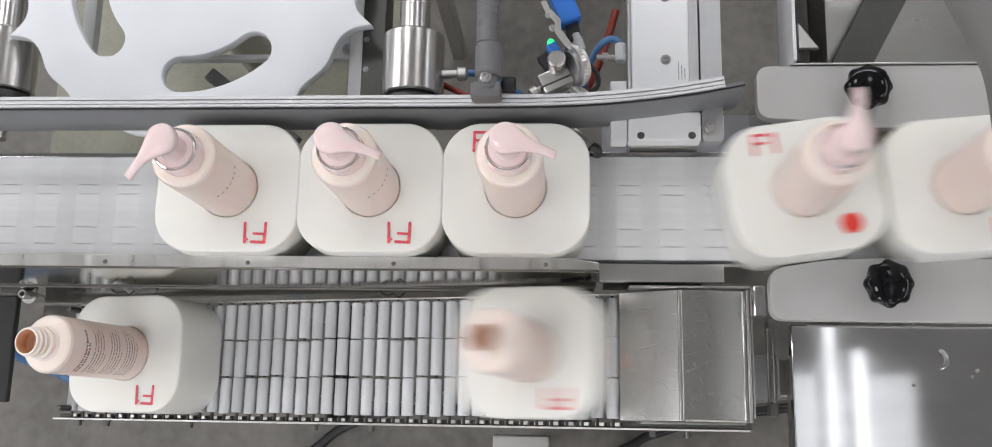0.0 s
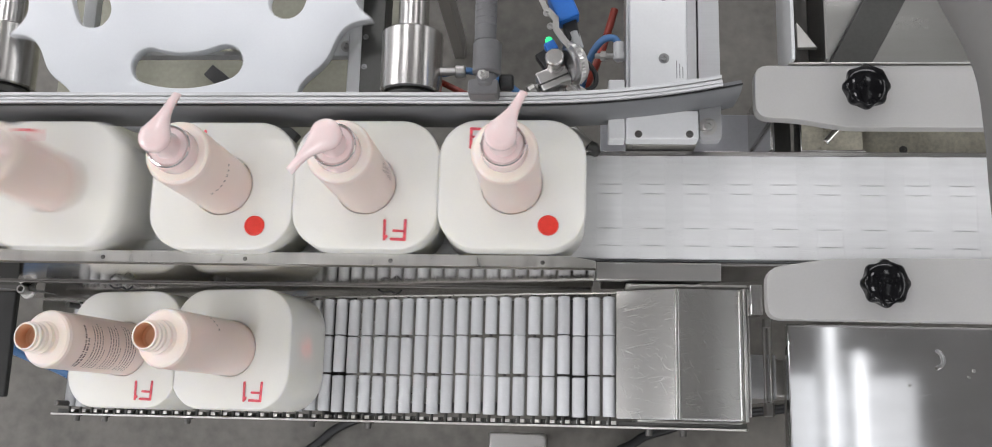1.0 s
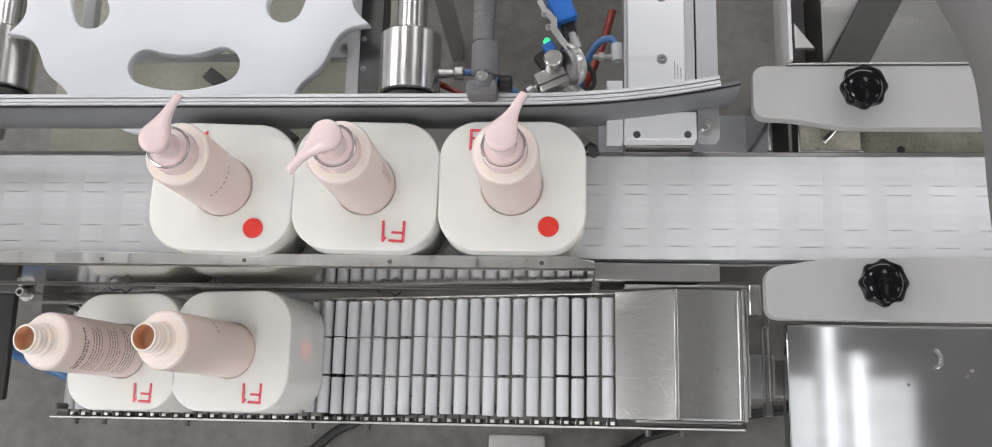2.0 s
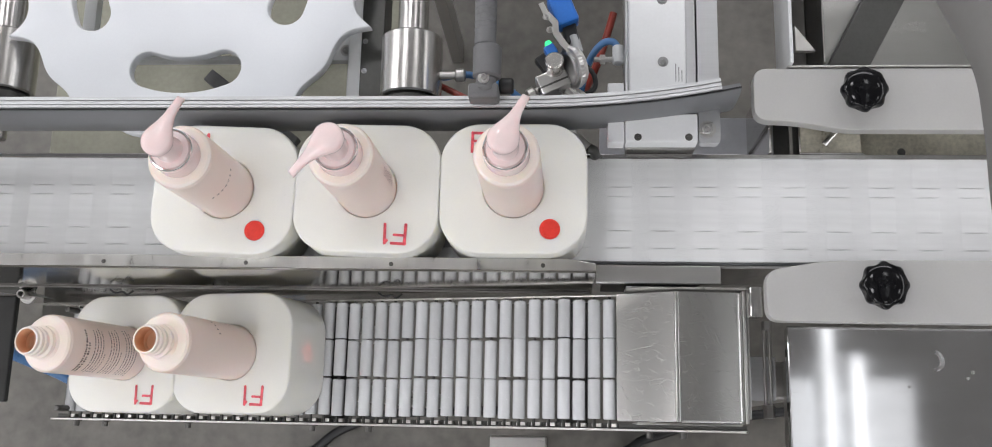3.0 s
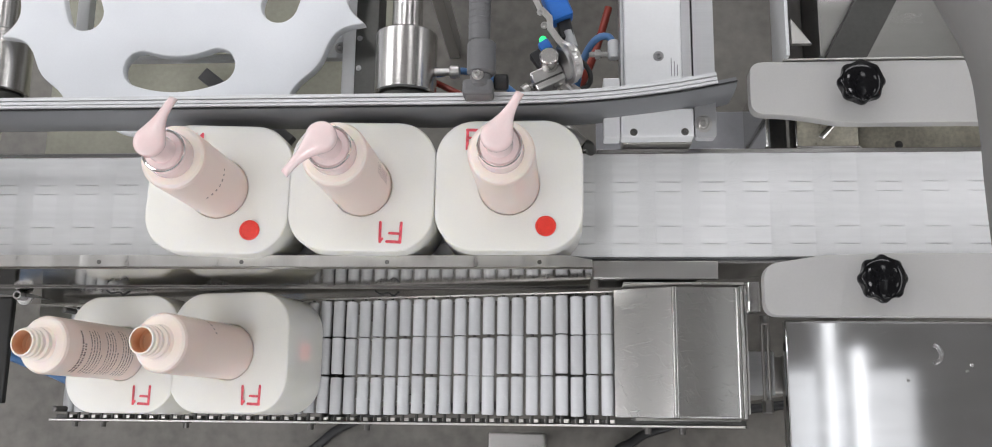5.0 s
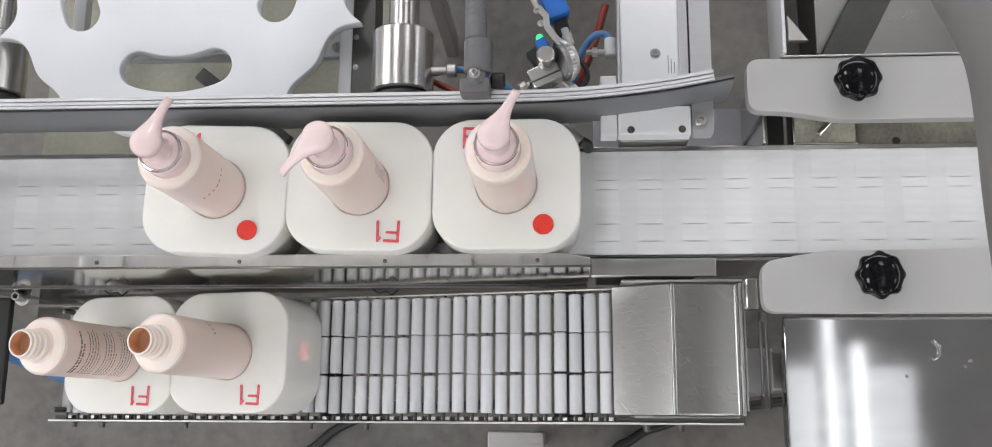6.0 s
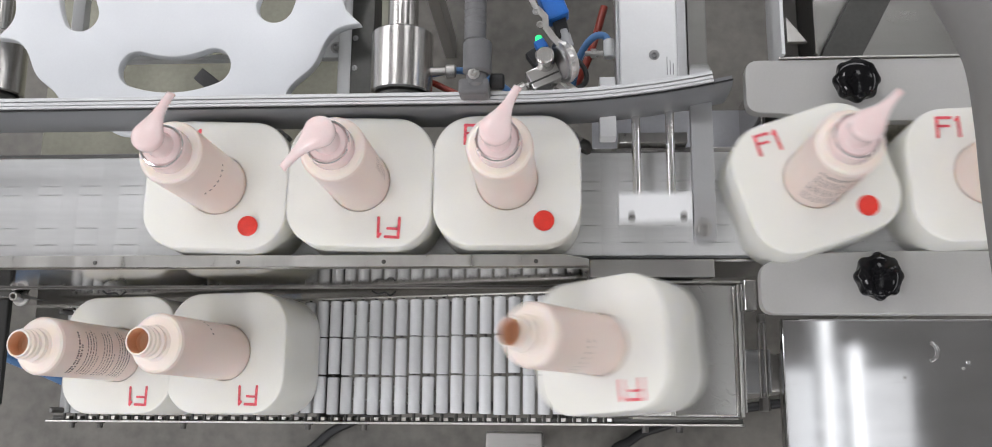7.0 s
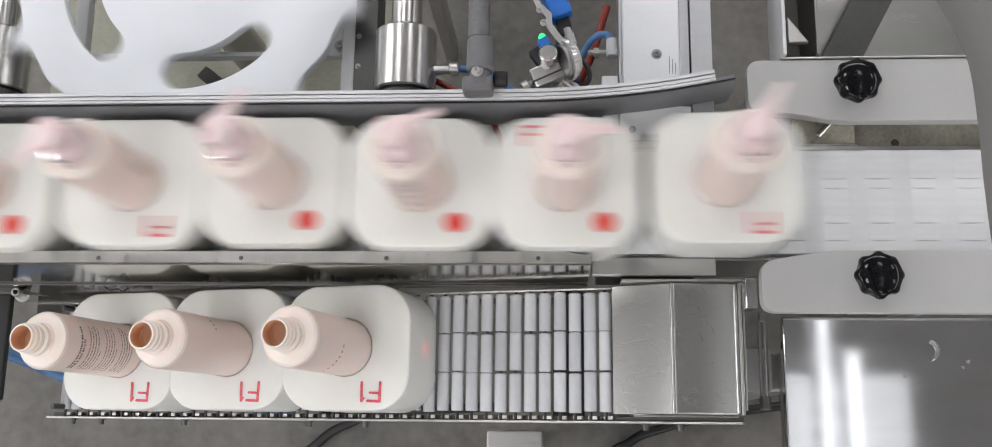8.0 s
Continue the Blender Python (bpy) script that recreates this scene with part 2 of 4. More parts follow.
def bolt(p, r, h, up=(0, 0, 1), bm=None):
    """A socket head screw with its hexagonal recess."""
    m = axis(p, Vector(p) + Vector(up))
    out = lathe([(r * 1.7, 0), (r * 1.7, h * 0.15), (r, h * 0.16), (r, h * 0.85), (r * 0.88, h), (r * 0.55, h)], 20, bm, m, cap=False)
    lathe([(r * 0.55, h), (r * 0.5, h * 0.45), (0, h * 0.45)], 6, out, m, cap=False)
    return out


def tube(points, r, segs=12, bm=None, smooth=6):
    """A round tube through the points, rounded between them."""
    pts = [Vector(p) for p in points]
    ext = [pts[0] * 2 - pts[1]] + pts + [pts[-1] * 2 - pts[-2]]
    line = []
    for i in range(1, len(ext) - 2):
        a, b_, c, d = ext[i - 1:i + 3]
        for k in range(smooth):
            t = k / smooth
            line.append(0.5 * ((2 * b_) + (c - a) * t + (2 * a - 5 * b_ + 4 * c - d) * t * t + (3 * b_ - a - 3 * c + d) * t ** 3))
    line.append(pts[-1])
    segs = max(segs, 18)
    out = bm or bmesh.new()
    rings = []
    side = None
    for i, p in enumerate(line):
        d = (line[min(i + 1, len(line) - 1)] - line[max(i - 1, 0)]).normalized()
        side = (d.orthogonal() if side is None else side - d * side.dot(d)).normalized()
        up = d.cross(side)
        rings.append([out.verts.new(p + r * (math.cos(2 * math.pi * k / segs) * side + math.sin(2 * math.pi * k / segs) * up)) for k in range(segs)])
    for a, c in zip(rings, rings[1:]):
        for k in range(segs):
            out.faces.new((a[k], a[(k + 1) % segs], c[(k + 1) % segs], c[k]))
    out.faces.new(rings[0][::-1])
    out.faces.new(rings[-1])
    return out


def prism(outline, z0, z1, bevel=0.001, holes=(), bm=None, m=None, segs=2):
    """A plate with that outline, pierced by the holes."""
    out = bm or bmesh.new()
    b = bmesh.new()
    loops = []
    for ring in (outline, *holes):
        vs = [b.verts.new((x, y, z1)) for x, y in ring]
        loops.append([b.edges.new((vs[i], vs[(i + 1) % len(vs)])) for i in range(len(vs))])
    bmesh.ops.triangle_fill(b, edges=b.edges[:], use_beauty=True, use_dissolve=False)
    tops = b.faces[:]
    low = {v: b.verts.new((v.co.x, v.co.y, z0)) for v in b.verts[:]}
    for f in tops:
        b.faces.new([low[v] for v in reversed(f.verts)])
    for loop in loops:
        for e in loop:
            v, w = e.verts
            b.faces.new((v, w, low[w], low[v]))
    bmesh.ops.recalc_face_normals(b, faces=b.faces)
    if bevel:
        rim = [e for e in b.edges if len(e.link_faces) == 2 and e.calc_face_angle(0) > 1.0 and abs(e.verts[0].co.z - e.verts[1].co.z) < 1e-6]
        bmesh.ops.bevel(b, geom=rim, offset=bevel, segments=segs, profile=0.5, affect="EDGES", clamp_overlap=True)
    merge(out, b, m)
    return out


def rounded(x0, x1, y0, y1, r, n=8):
    out = []
    for cx, cy, a in ((x1 - r, y1 - r, 0), (x0 + r, y1 - r, 90), (x0 + r, y0 + r, 180), (x1 - r, y0 + r, 270)):
        out += [(cx + r * math.cos(radians(a + 90 * k / n)), cy + r * math.sin(radians(a + 90 * k / n))) for k in range(n + 1)]
    return out


def eased(points, r, n=5):
    """The outline with its corners rounded off."""
    out = []
    for i, p in enumerate(points):
        p, a, c = Vector(p), Vector(points[i - 1]), Vector(points[(i + 1) % len(points)])
        k = min(r, (a - p).length * 0.45, (c - p).length * 0.45)
        s, e = p + (a - p).normalized() * k, p + (c - p).normalized() * k
        out += [tuple((1 - t) ** 2 * s + 2 * t * (1 - t) * p + t * t * e) for t in (j / n for j in range(n + 1))]
    return out


def sweep(profile, line, bm=None):
    """Sweeps a profile of (across, up) along a level line of (x, y)."""
    out = bm or bmesh.new()
    rings = []
    for i, (x, y) in enumerate(line):
        a, c = Vector(line[max(i - 1, 0)]), Vector(line[min(i + 1, len(line) - 1)])
        d = (c - a).normalized()
        n = Vector((-d.y, d.x))
        rings.append([out.verts.new((x + n.x * u, y + n.y * u, w)) for u, w in profile])
    k = len(profile)
    for a, c in zip(rings, rings[1:]):
        for j in range(k):
            out.faces.new((a[j], a[(j + 1) % k], c[(j + 1) % k], c[j]))
    out.faces.new(rings[0])
    out.faces.new(rings[-1][::-1])
    return out


# ---- the hall ----
tagged(part("floor", box(-6, 6, -6, 6, -0.2, 0, 0), CONCRETE), "worn grey concrete factory floor", "floor", kind="structure")
for nm, b in (("wall_north", (-6.2, 6.2, 6, 6.2, 0, 4)), ("wall_south", (-6.2, 6.2, -6.2, -6, 0, 4)), ("wall_east", (6, 6.2, -6, 6, 0, 4)), ("wall_west", (-6.2, -6, -6, 6, 0, 4))):
    tagged(part(nm, box(*b, 0), WALL), "plain pale painted factory wall", "wall", kind="structure")
tagged(part("ceiling", box(-6.2, 6.2, -6.2, 6.2, 4, 4.2, 0), CEILING), "plain grey factory ceiling", "ceiling", kind="structure")


def ceiling_light(x, y, sx, sy, z, diffuser):
    lamp = thing("ceiling_light", "unseen white rectangular ceiling light panel, switched on", "ceiling light", pose(x, y, z), "ceiling lights")
    f = box(-sx / 2 - 0.02, sx / 2 + 0.02, -sy / 2 - 0.02, sy / 2 + 0.02, 0.0, 0.06, 0.004)
    part("housing", f, WHITE_PAINT, lamp)
    part("diffuser", box(-sx / 2, sx / 2, -sy / 2, sy / 2, -0.012, -0.002, 0.002), diffuser, lamp, "glowing white diffuser")
    part("hanger", rod((0, sy * 0.48, 0.06), (0, sy * 0.48, 4 - z), 0.006), STEEL, lamp)


for lx, ly, lsx, lsy in LAMPS + [w[:4] for w in FILL_LAMPS]:
    ceiling_light(lx, ly, lsx, lsy, LAMP_Z, DIM_GLOW if 0 < lx < 2 and -1 < ly < 0 else LAMP_GLOW)
for lx, ly, lsx, lsy in TUBE_LAMPS:
    ceiling_light(lx, ly, lsx, lsy, LAMP_Z - 0.12, TUBE_GLOW)

# ---- slat belt conveyor ----
BELT_Z, PITCH = 0.90, 0.0381
BELT_X0, BELT_X1 = -1.25, 1.35
conveyor = thing("belt_conveyor", "stainless steel conveyor frame carrying a pale grey slat belt", "conveyor", pose(0, 0, 0))
part("side_plate", box(-1.3, 1.4, 0.146, 0.149, 0.80, 0.893, 0.0005), SHEET, conveyor)
part("side_plate", box(-1.3, 1.4, 0.2455, 0.2495, 0.80, 0.897, 0.0005), SHEET, conveyor)
for x in (-1.1, -0.35, 0.45, 1.2):
    for y in (0.165, 0.235):
        part("leg", box(x - 0.02, x + 0.02, y - 0.012, y + 0.012, 0.0, 0.805, 0.002), STEEL, conveyor)
part("bed", box(-1.25, 1.35, 0.1495, 0.245, 0.882, 0.8935, 0.0005), MID_GREY, conveyor)

# ---- front side guard ----
guard = thing("side_guard", "long polished stainless side guard with a folded top edge", "guard rail")
part("flange", prism([(-1.2, 0.1335), (0.022, 0.1335), (0.022, 0.1395), (0.0, 0.1435), (-1.2, 0.1445)], 0.947, 0.950, 0.0006), SATIN, guard)
part("wall", box(-1.2, 0.022, 0.1315, 0.1335, 0.70, 0.9505, 0.0006), GUARD, guard)
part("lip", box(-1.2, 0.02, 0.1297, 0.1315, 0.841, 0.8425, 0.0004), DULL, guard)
for x in (-0.40, -0.275, -0.15, -0.022):
    part("screw", lathe([(0.0019, 0), (0.0018, 0.0005), (0.0012, 0.0009), (0, 0.0010)], 14, None, pose(x, 0.1375, 0.950)), DULL, guard)
for x in (-0.43, -0.168):
    b = tube([(x - 0.012, 0.1275, 0.8445), (x - 0.006, 0.1245, 0.8460), (x + 0.001, 0.1255, 0.8455), (x + 0.006, 0.1230, 0.8460), (x + 0.011, 0.1270, 0.8445)], 0.0009, 8)
    part("wire_clip", b, RUBBER, guard, "thin dark wire clip")

strip = thing("cover_strip", "flat stainless transfer strip beside the belt", "cover plate")
part("plate", box(0.0238, 0.1325, 0.1315, 0.1475, 0.889, 0.898, 0.001), STEEL, strip)
part("bracket", box(0.03, 0.118, 0.1345, 0.1435, 0.82, 0.889, 0.001), DARK_STEEL, strip)

# ---- sloping roller conveyor ----
SLOPE = math.atan(0.22)
ROLL_Z = 0.8618
TILT = -math.degrees(SLOPE)
ROLL_Y0, ROLL_Y1 = 0.0117, 0.1235


def on_slope(x, y, up=0.0, rz=0.0):
    """A pose on the roller bed, turned to its slope."""
    return pose(x, y, ROLL_Z + 0.22 * x, 0, TILT, 0) @ pose(0, 0, up, 0, 0, rz)


rollers = thing("roller_conveyor", "sloping gravity roller conveyor with short white plastic rollers", "roller conveyor", on_slope(0, 0))
part("side_rail", box(-0.56, 0.06, ROLL_Y1 + 0.0005, ROLL_Y1 + 0.0025, -0.045, -0.008, 0.0005), SATIN, rollers)
part("side_rail", box(-0.555, 0.155, ROLL_Y0 - 0.0075, ROLL_Y0 - 0.0055, -0.035, -0.001, 0.0005), SATIN, rollers)
part("ledge", box(-0.555, 0.155, ROLL_Y0 - 0.0055, ROLL_Y0 - 0.001, -0.014, -0.012, 0.0004), DARK_STEEL, rollers)
for k in range(3):
    part("cross_bar", box(-0.5 + 0.24 * k, -0.47 + 0.24 * k, ROLL_Y0 - 0.0055, ROLL_Y1, -0.045, -0.040, 0.001), DARK_STEEL, rollers)
seg = (ROLL_Y1 - ROLL_Y0) / 3
roller_mesh = None
tooth_mesh = None
rr = random.Random(5)
RPITCH, RRAD = 0.01395, 0.0058
for i in range(42):
    u = 0.0365 - i * RPITCH
    axle = part("axle", rod((u, ROLL_Y0 - 0.006, -RRAD), (u, ROLL_Y1, -RRAD), 0.0016, 0.0002, 8), DARK_STEEL, rollers)
    slack = [rr.uniform(0, 0.0016), rr.uniform(-0.0012, 0.0012), -rr.uniform(0, 0.0016)]
    for k in range(3):
        if roller_mesh is None:
            h = seg - 0.0022
            ob = part("roller", lathe([(RRAD - 0.0008, 0), (RRAD, 0.0008), (RRAD, h - 0.0008), (RRAD - 0.0008, h)], 20, None, axis((0, 0, 0), (0, 1, 0))), ROLLER, rollers)
            roller_mesh = ob.data
        else:
            ob = new("roller", roller_mesh)
            ob.parent = rollers
        ob.location = (u, ROLL_Y0 + 0.0011 + k * seg + slack[k], -RRAD)
    if tooth_mesh is None:
        ob = part("rail_tab", box(-0.0042, 0.0042, -0.0016, 0.0016, -0.006, 0.0, 0.0004), SATIN, rollers)
        tooth_mesh = ob.data
    else:
        ob = new("rail_tab", tooth_mesh)
        ob.parent = rollers
    ob.location = (u + 0.002, ROLL_Y0 - 0.0028, -0.006)
for u in (-0.535, -0.50, -0.40, -0.26, -0.20, 0.07, 0.10):
    part("rail_bolt", bolt((u, ROLL_Y0 - 0.0075, -0.018), 0.003, 0.006, (0, -1, 0)), DULL, rollers)
for y in (0.016, 0.118):
    part("end_stop", rod((-0.535, y, -0.02), (-0.535, y, 0.016), 0.003), DULL, rollers)
for x in (-0.4, 0.09):
    part("leg", box(x - 0.012, x + 0.012, 0.04, 0.064, -0.80, -0.045, 0.002), STEEL, rollers)

# ---- chute cover at the head of the rollers ----
chute = thing("chute_cover", "folded and scratched stainless chute cover", "chute cover")
side = [(0.043, 0.8715), (0.0935, 0.8935), (0.0945, 0.8937), (0.1505, 0.8890), (0.1505, 0.84), (0.149, 0.84), (0.149, 0.8875), (0.0945, 0.8920), (0.044, 0.8700)]
part("sheet", prism(side, -0.1255, -0.0125, 0.0003, (), None, pose(0, 0, 0, 90, 0, 0)), WORN, chute)
part("edge_flange", box(0.1515, 0.1545, 0.012, 0.1265, 0.83, 0.892, 0.0006), SATIN, chute)
part("edge_flange", box(0.1560, 0.1580, 0.016, 0.1245, 0.83, 0.885, 0.0006), SATIN, chute)
part("end_cheek", box(0.05, 0.1545, 0.1268, 0.1288, 0.82, 0.8965, 0.0005), SATIN, chute)
part("end_cheek", box(0.06, 0.1500, 0.0100, 0.0120, 0.82, 0.884, 0.0005), SATIN, chute)
part("fold", rod((0.0942, 0.0125, 0.8937), (0.0942, 0.1255, 0.8932), 0.0024, 0.0002, 20), SHEET, chute)
part("rim", rod((0.1495, 0.0135, 0.8888), (0.1495, 0.1245, 0.8888), 0.0019, 0.0003, 16), SHEET, chute, "bright rolled rim")
part("rim", rod((0.0965, 0.0130, 0.8934), (0.1490, 0.0130, 0.8890), 0.0012, 0.0003, 14), SHEET, chute, "bright rolled rim")
part("support", box(0.08, 0.13, 0.03, 0.10, 0.0, 0.86, 0.002), DARK_STEEL, chute)

# ---- steel table ----
table = thing("steel_table", "scratched stainless machine table with a wet mark", "machine table")
part("top", box(0.1865, 1.3, -0.5, 0.0955, 0.890, 0.900, 0.0015), TABLE, table)
part("apron", box(0.225, 1.29, -0.49, 0.080, 0.70, 0.890, 0.002), SATIN, table)
for x in (0.22, 1.25):
    for y in (-0.46, 0.06):
        part("leg", box(x - 0.02, x + 0.02, y - 0.02, y + 0.02, 0, 0.70, 0.003), STEEL, table)
drop = thing("water_drop", "small curved drop of water on the steel table", "water drop", pose(0.312, 0.067, 0.9003))
part("drop", tube([(-0.003, -0.007, 0), (0.002, -0.004, 0.0004), (0.003, 0.001, 0.0005), (0.001, 0.006, 0.0004), (-0.002, 0.008, 0)], 0.0016, 10), WATER, drop)

for dx, dy, dr in ((0.3395, 0.0585, 0.0016), (0.3350, 0.0535, 0.0013), (0.2865, 0.0455, 0.0014)):
    bead = thing("water_drop", "tiny bead of water on the steel table", "water drop", pose(dx, dy, 0.9001))
    part("drop", lathe([(dr, 0), (dr * 0.92, dr * 0.3), (dr * 0.6, dr * 0.5), (0, dr * 0.6)], 16), WATER, bead)


# ---- plastic guides with star knobs ----
def star_knob(x, y, z, g):
    n, out = 96, bmesh.new()
    rings = []
    low = [(0.60, 0.0, 1.0), (0.93, 0.0015, 1.0), (0.985, 0.004, 1.0), (1.0, 0.0065, 1.0)]
    dome = [(math.cos(radians(a)), 0.0065 + 0.0095 * math.sin(radians(a)), 0.0) for a in (6, 12, 18, 24, 30, 36, 42, 50, 58, 66, 74, 81, 87)]
    for s, zz, _ in low + dome:
        ring = []
        for i in range(n):
            a = 2 * math.pi * i / n
            notch = 0.15 * (0.5 - 0.5 * math.cos(8 * a)) ** 1.3 * max(0.0, (s - 0.86) / 0.14)
            ring.append(out.verts.new((0.0202 * s * (1 - notch) * math.cos(a), 0.0202 * s * (1 - notch) * math.sin(a), zz)))
        rings.append(ring)
    for a, c in zip(rings, rings[1:]):
        for i in range(n):
            out.faces.new((a[i], a[(i + 1) % n], c[(i + 1) % n], c[i]))
    out.faces.new(rings[0][::-1])
    out.faces.new(rings[-1])
    k = part("star_knob", out, BLACK, g, "glossy black star knob with eight lobes", 70)
    k.location = (x, y, z)


def guide(name_label, outline, z0, z1):
    g = thing("guide_plate", name_label, "guide plate", None, "guide plates")
    part("plate", prism(eased(outline, 0.012), z0, z1, 0.0015), GUIDE, g)
    return g


g1 = guide("milky white plastic guide plate under a black knob", [(0.1606, 0.319), (0.75, 0.319), (0.75, 0.2617), (0.238, 0.2627), (0.1948, 0.2701), (0.1606, 0.2717)], 0.915, 0.928)
part("support", box(0.1750, 0.1780, 0.274, 0.314, 0.80, 0.915, 0.0005), SHEET, g1)
part("support", box(0.26, 0.7, 0.278, 0.314, 0.886, 0.915, 0.001), DARK_STEEL, g1)
g2 = guide("milky white plastic guide plate beside the steel table", [(0.1653, 0.139), (0.2148, 0.1474), (0.2622, 0.1490), (0.75, 0.1492), (0.75, 0.0958), (0.1653, 0.0963)], 0.915, 0.928)
part("block", box(0.1540, 0.1645, 0.101, 0.127, 0.896, 0.914, 0.001), SHEET, g2)
part("support", box(0.20, 0.7, 0.100, 0.136, 0.9005, 0.915, 0.001), SATIN, g2)
star_knob(0.2498, 0.2929, 0.940, g1)
star_knob(0.2564, 0.1247, 0.940, g2)
part("spacer", rod((0.2498, 0.2929, 0.9283), (0.2498, 0.2929, 0.9415), 0.008), BLACK, g1)
part("spacer", rod((0.2564, 0.1247, 0.9283), (0.2564, 0.1247, 0.9415), 0.008), BLACK, g2)

# ---- curved guide rail behind the belt ----
rail = thing("guide_rail", "grey guide rail with pale ridged top, curving away at its end", "guide rail")
line = [(-1.2, 0.2635), (-0.9, 0.2635), (-0.6, 0.2635), (-0.4, 0.2635), (-0.2, 0.2635), (-0.05, 0.2635)]
line += [(-0.05 + 0.19 * k / 12, 0.2635 + 0.0185 * (k / 12) ** 2.2) for k in range(1, 13)]
part("body", sweep([(-0.0005, 0.9235), (-0.0028, 0.936), (-0.0034, 0.956), (-0.0026, 0.974), (-0.0008, 0.982), (0.004, 0.982), (0.004, 0.9235)], line), MID_GREY, rail, "grey bulged rail face")
part("seam", sweep([(-0.0006, 0.9822), (-0.0006, 0.9838), (0.0006, 0.9838), (0.0006, 0.9822)], line), RUBBER, rail, "dark seam line")
part("ridge", sweep([(0.0010, 0.9822), (0.0010, 0.9862), (0.0030, 0.9862), (0.0030, 0.9822)], line[:-1]), PALE_GREY, rail)
part("ridge", sweep([(0.0036, 0.980), (0.0036, 0.9865), (0.0062, 0.9865), (0.0062, 0.980)], line[:-1]), PALE_GREY, rail)
part("ridge", sweep([(0.0070, 0.975), (0.0070, 0.9875), (0.0098, 0.9875), (0.0098, 0.975)], line[:-1]), PALE_GREY, rail)

clamp = thing("rail_clamp", "dark grey plastic clamp and ribbed rod holding the guide rail", "clamp")
b = box(-0.0835, -0.0585, 0.2655, 0.279, 0.985, 1.006, 0.003)
part("jaw", b, GREY_PLASTIC, clamp)
part("collar", rod((-0.0685, 0.2835, 1.0), (-0.0685, 0.312, 1.0), 0.0118, 0.002, 32), GREY_PLASTIC, clamp)
part("neck", rod((-0.0695, 0.272, 1.0), (-0.0690, 0.285, 1.0), 0.0085, 0.002, 28), GREY_PLASTIC, clamp)
part("thumb_knob", rod((-0.0590, 0.2815, 0.988), (-0.0470, 0.2815, 0.988), 0.0068, 0.0015, 24), RUBBER, clamp)
part("screw", bolt((-0.0705, 0.281, 1.009), 0.0028, 0.004), STEEL, clamp)
b = rod((-0.0705, 0.312, 1.0), (-0.0705, 0.94, 1.0), 0.0090, 0.001, 28)
part("rod", b, GREY_PLASTIC, clamp)
for k in range(9):
    part("rib", lathe([(0.0088, 0), (0.0093, 0.0006), (0.0093, 0.0016), (0.0088, 0.0022)], 28, None, axis((-0.0705, 0.325 + 0.006 * k, 1.0), (-0.0705, 1.325 + 0.006 * k, 1.0)), cap=False), GREY_PLASTIC, clamp)
part("post", box(-0.09, -0.05, 0.92, 0.96, 0, 1.03, 0.003), STEEL, clamp)


# ---- shafts with steel collars ----
def shaft(x, y0, low_y, z=0.925, k=1.0):
    s = thing("collared_shaft", "turned steel shaft with a wide steel collar", "shaft", None, "collared shafts")
    part("collar", rod((x, y0, z), (x, y0 + 0.058 * k, z), 0.0278 * k, 0.0015, 48), STEEL_Y, s)
    part("shaft", rod((x, y0 + 0.058 * k, z), (x, 0.94, z), 0.0138 * k, 0.001, 36), STEEL_Y, s)
    part("hub", rod((x, y0 - 0.010, z), (x, y0, z), 0.0235 * k, 0.002, 36), DARK_STEEL, s)
    part("spigot", rod((x, low_y, z), (x, y0 - 0.010, z), 0.0085 * k, 0.001, 28), STEEL_Y, s)
    part("post", box(x - 0.03, x + 0.03, 0.91, 0.97, 0, z + 0.025, 0.003), STEEL, s)


shaft(-0.1435, 0.2925, 0.256)
shaft(-0.549, 0.3110, 0.265, 0.889, 1.043)

# ---- frame behind the rail ----
frame_ob = thing("machine_frame", "white painted machine frame with dark side bracket", "machine frame")
part("upright", box(-0.2135, -0.2005, 0.300, 0.95, 0.868, 0.880, 0.001), WHITE_PAINT, frame_ob)
part("upright", box(-0.487, -0.474, 0.300, 0.95, 0.858, 0.870, 0.001), WHITE_PAINT, frame_ob)
part("bracket", box(-0.2000, -0.178, 0.280, 0.95, 0.850, 0.885, 0.001), DARK_STEEL, frame_ob)
part("cross_bar", box(-0.474, -0.2135, 0.353, 0.358, 0.856, 0.868, 0.001), WHITE_PAINT, frame_ob)
part("plate", box(-0.250, -0.2135, 0.350, 0.40, 0.868, 0.874, 0.001), WHITE_PAINT, frame_ob)
part("screw", bolt((-0.2165, 0.360, 0.874), 0.0034, 0.005), STEEL, frame_ob)
part("brace", box(-0.06, 0.06, -0.007, 0.007, 0, 0.012, 0.001, None, pose(-0.322, 0.316, 0.82, 0, 0, -38)), GREY_PLASTIC, frame_ob)
part("beam", box(-0.60, 0.10, 0.88, 0.94, 0.78, 0.85, 0.002), WHITE_PAINT, frame_ob)
part("lower_bar", box(-0.60, 0.16, 0.262, 0.272, 0.80, 0.815, 0.001), SATIN, frame_ob)
for x in (-0.58, 0.08):
    part("leg", box(x - 0.02, x + 0.02, 0.89, 0.93, 0, 0.78, 0.002), WHITE_PAINT, frame_ob)
for z, y in ((0.868, 0.335), (0.868, 0.305), (0.868, 0.365)):
    part("bracket_screw", bolt((-0.196, y, 0.885), 0.0016, 0.002), GREY_ALU, frame_ob)
pan = thing("drip_tray", "dull greenish steel tray below the star wheel", "tray")
part("tray", box(-0.62, -0.19, 0.29, 0.75, 0.66, 0.668, 0.002), material("dull_tray", (0.34, 0.335, 0.27), 0.5, 0.1, 0.15, 12, 200, 0.1), pan)
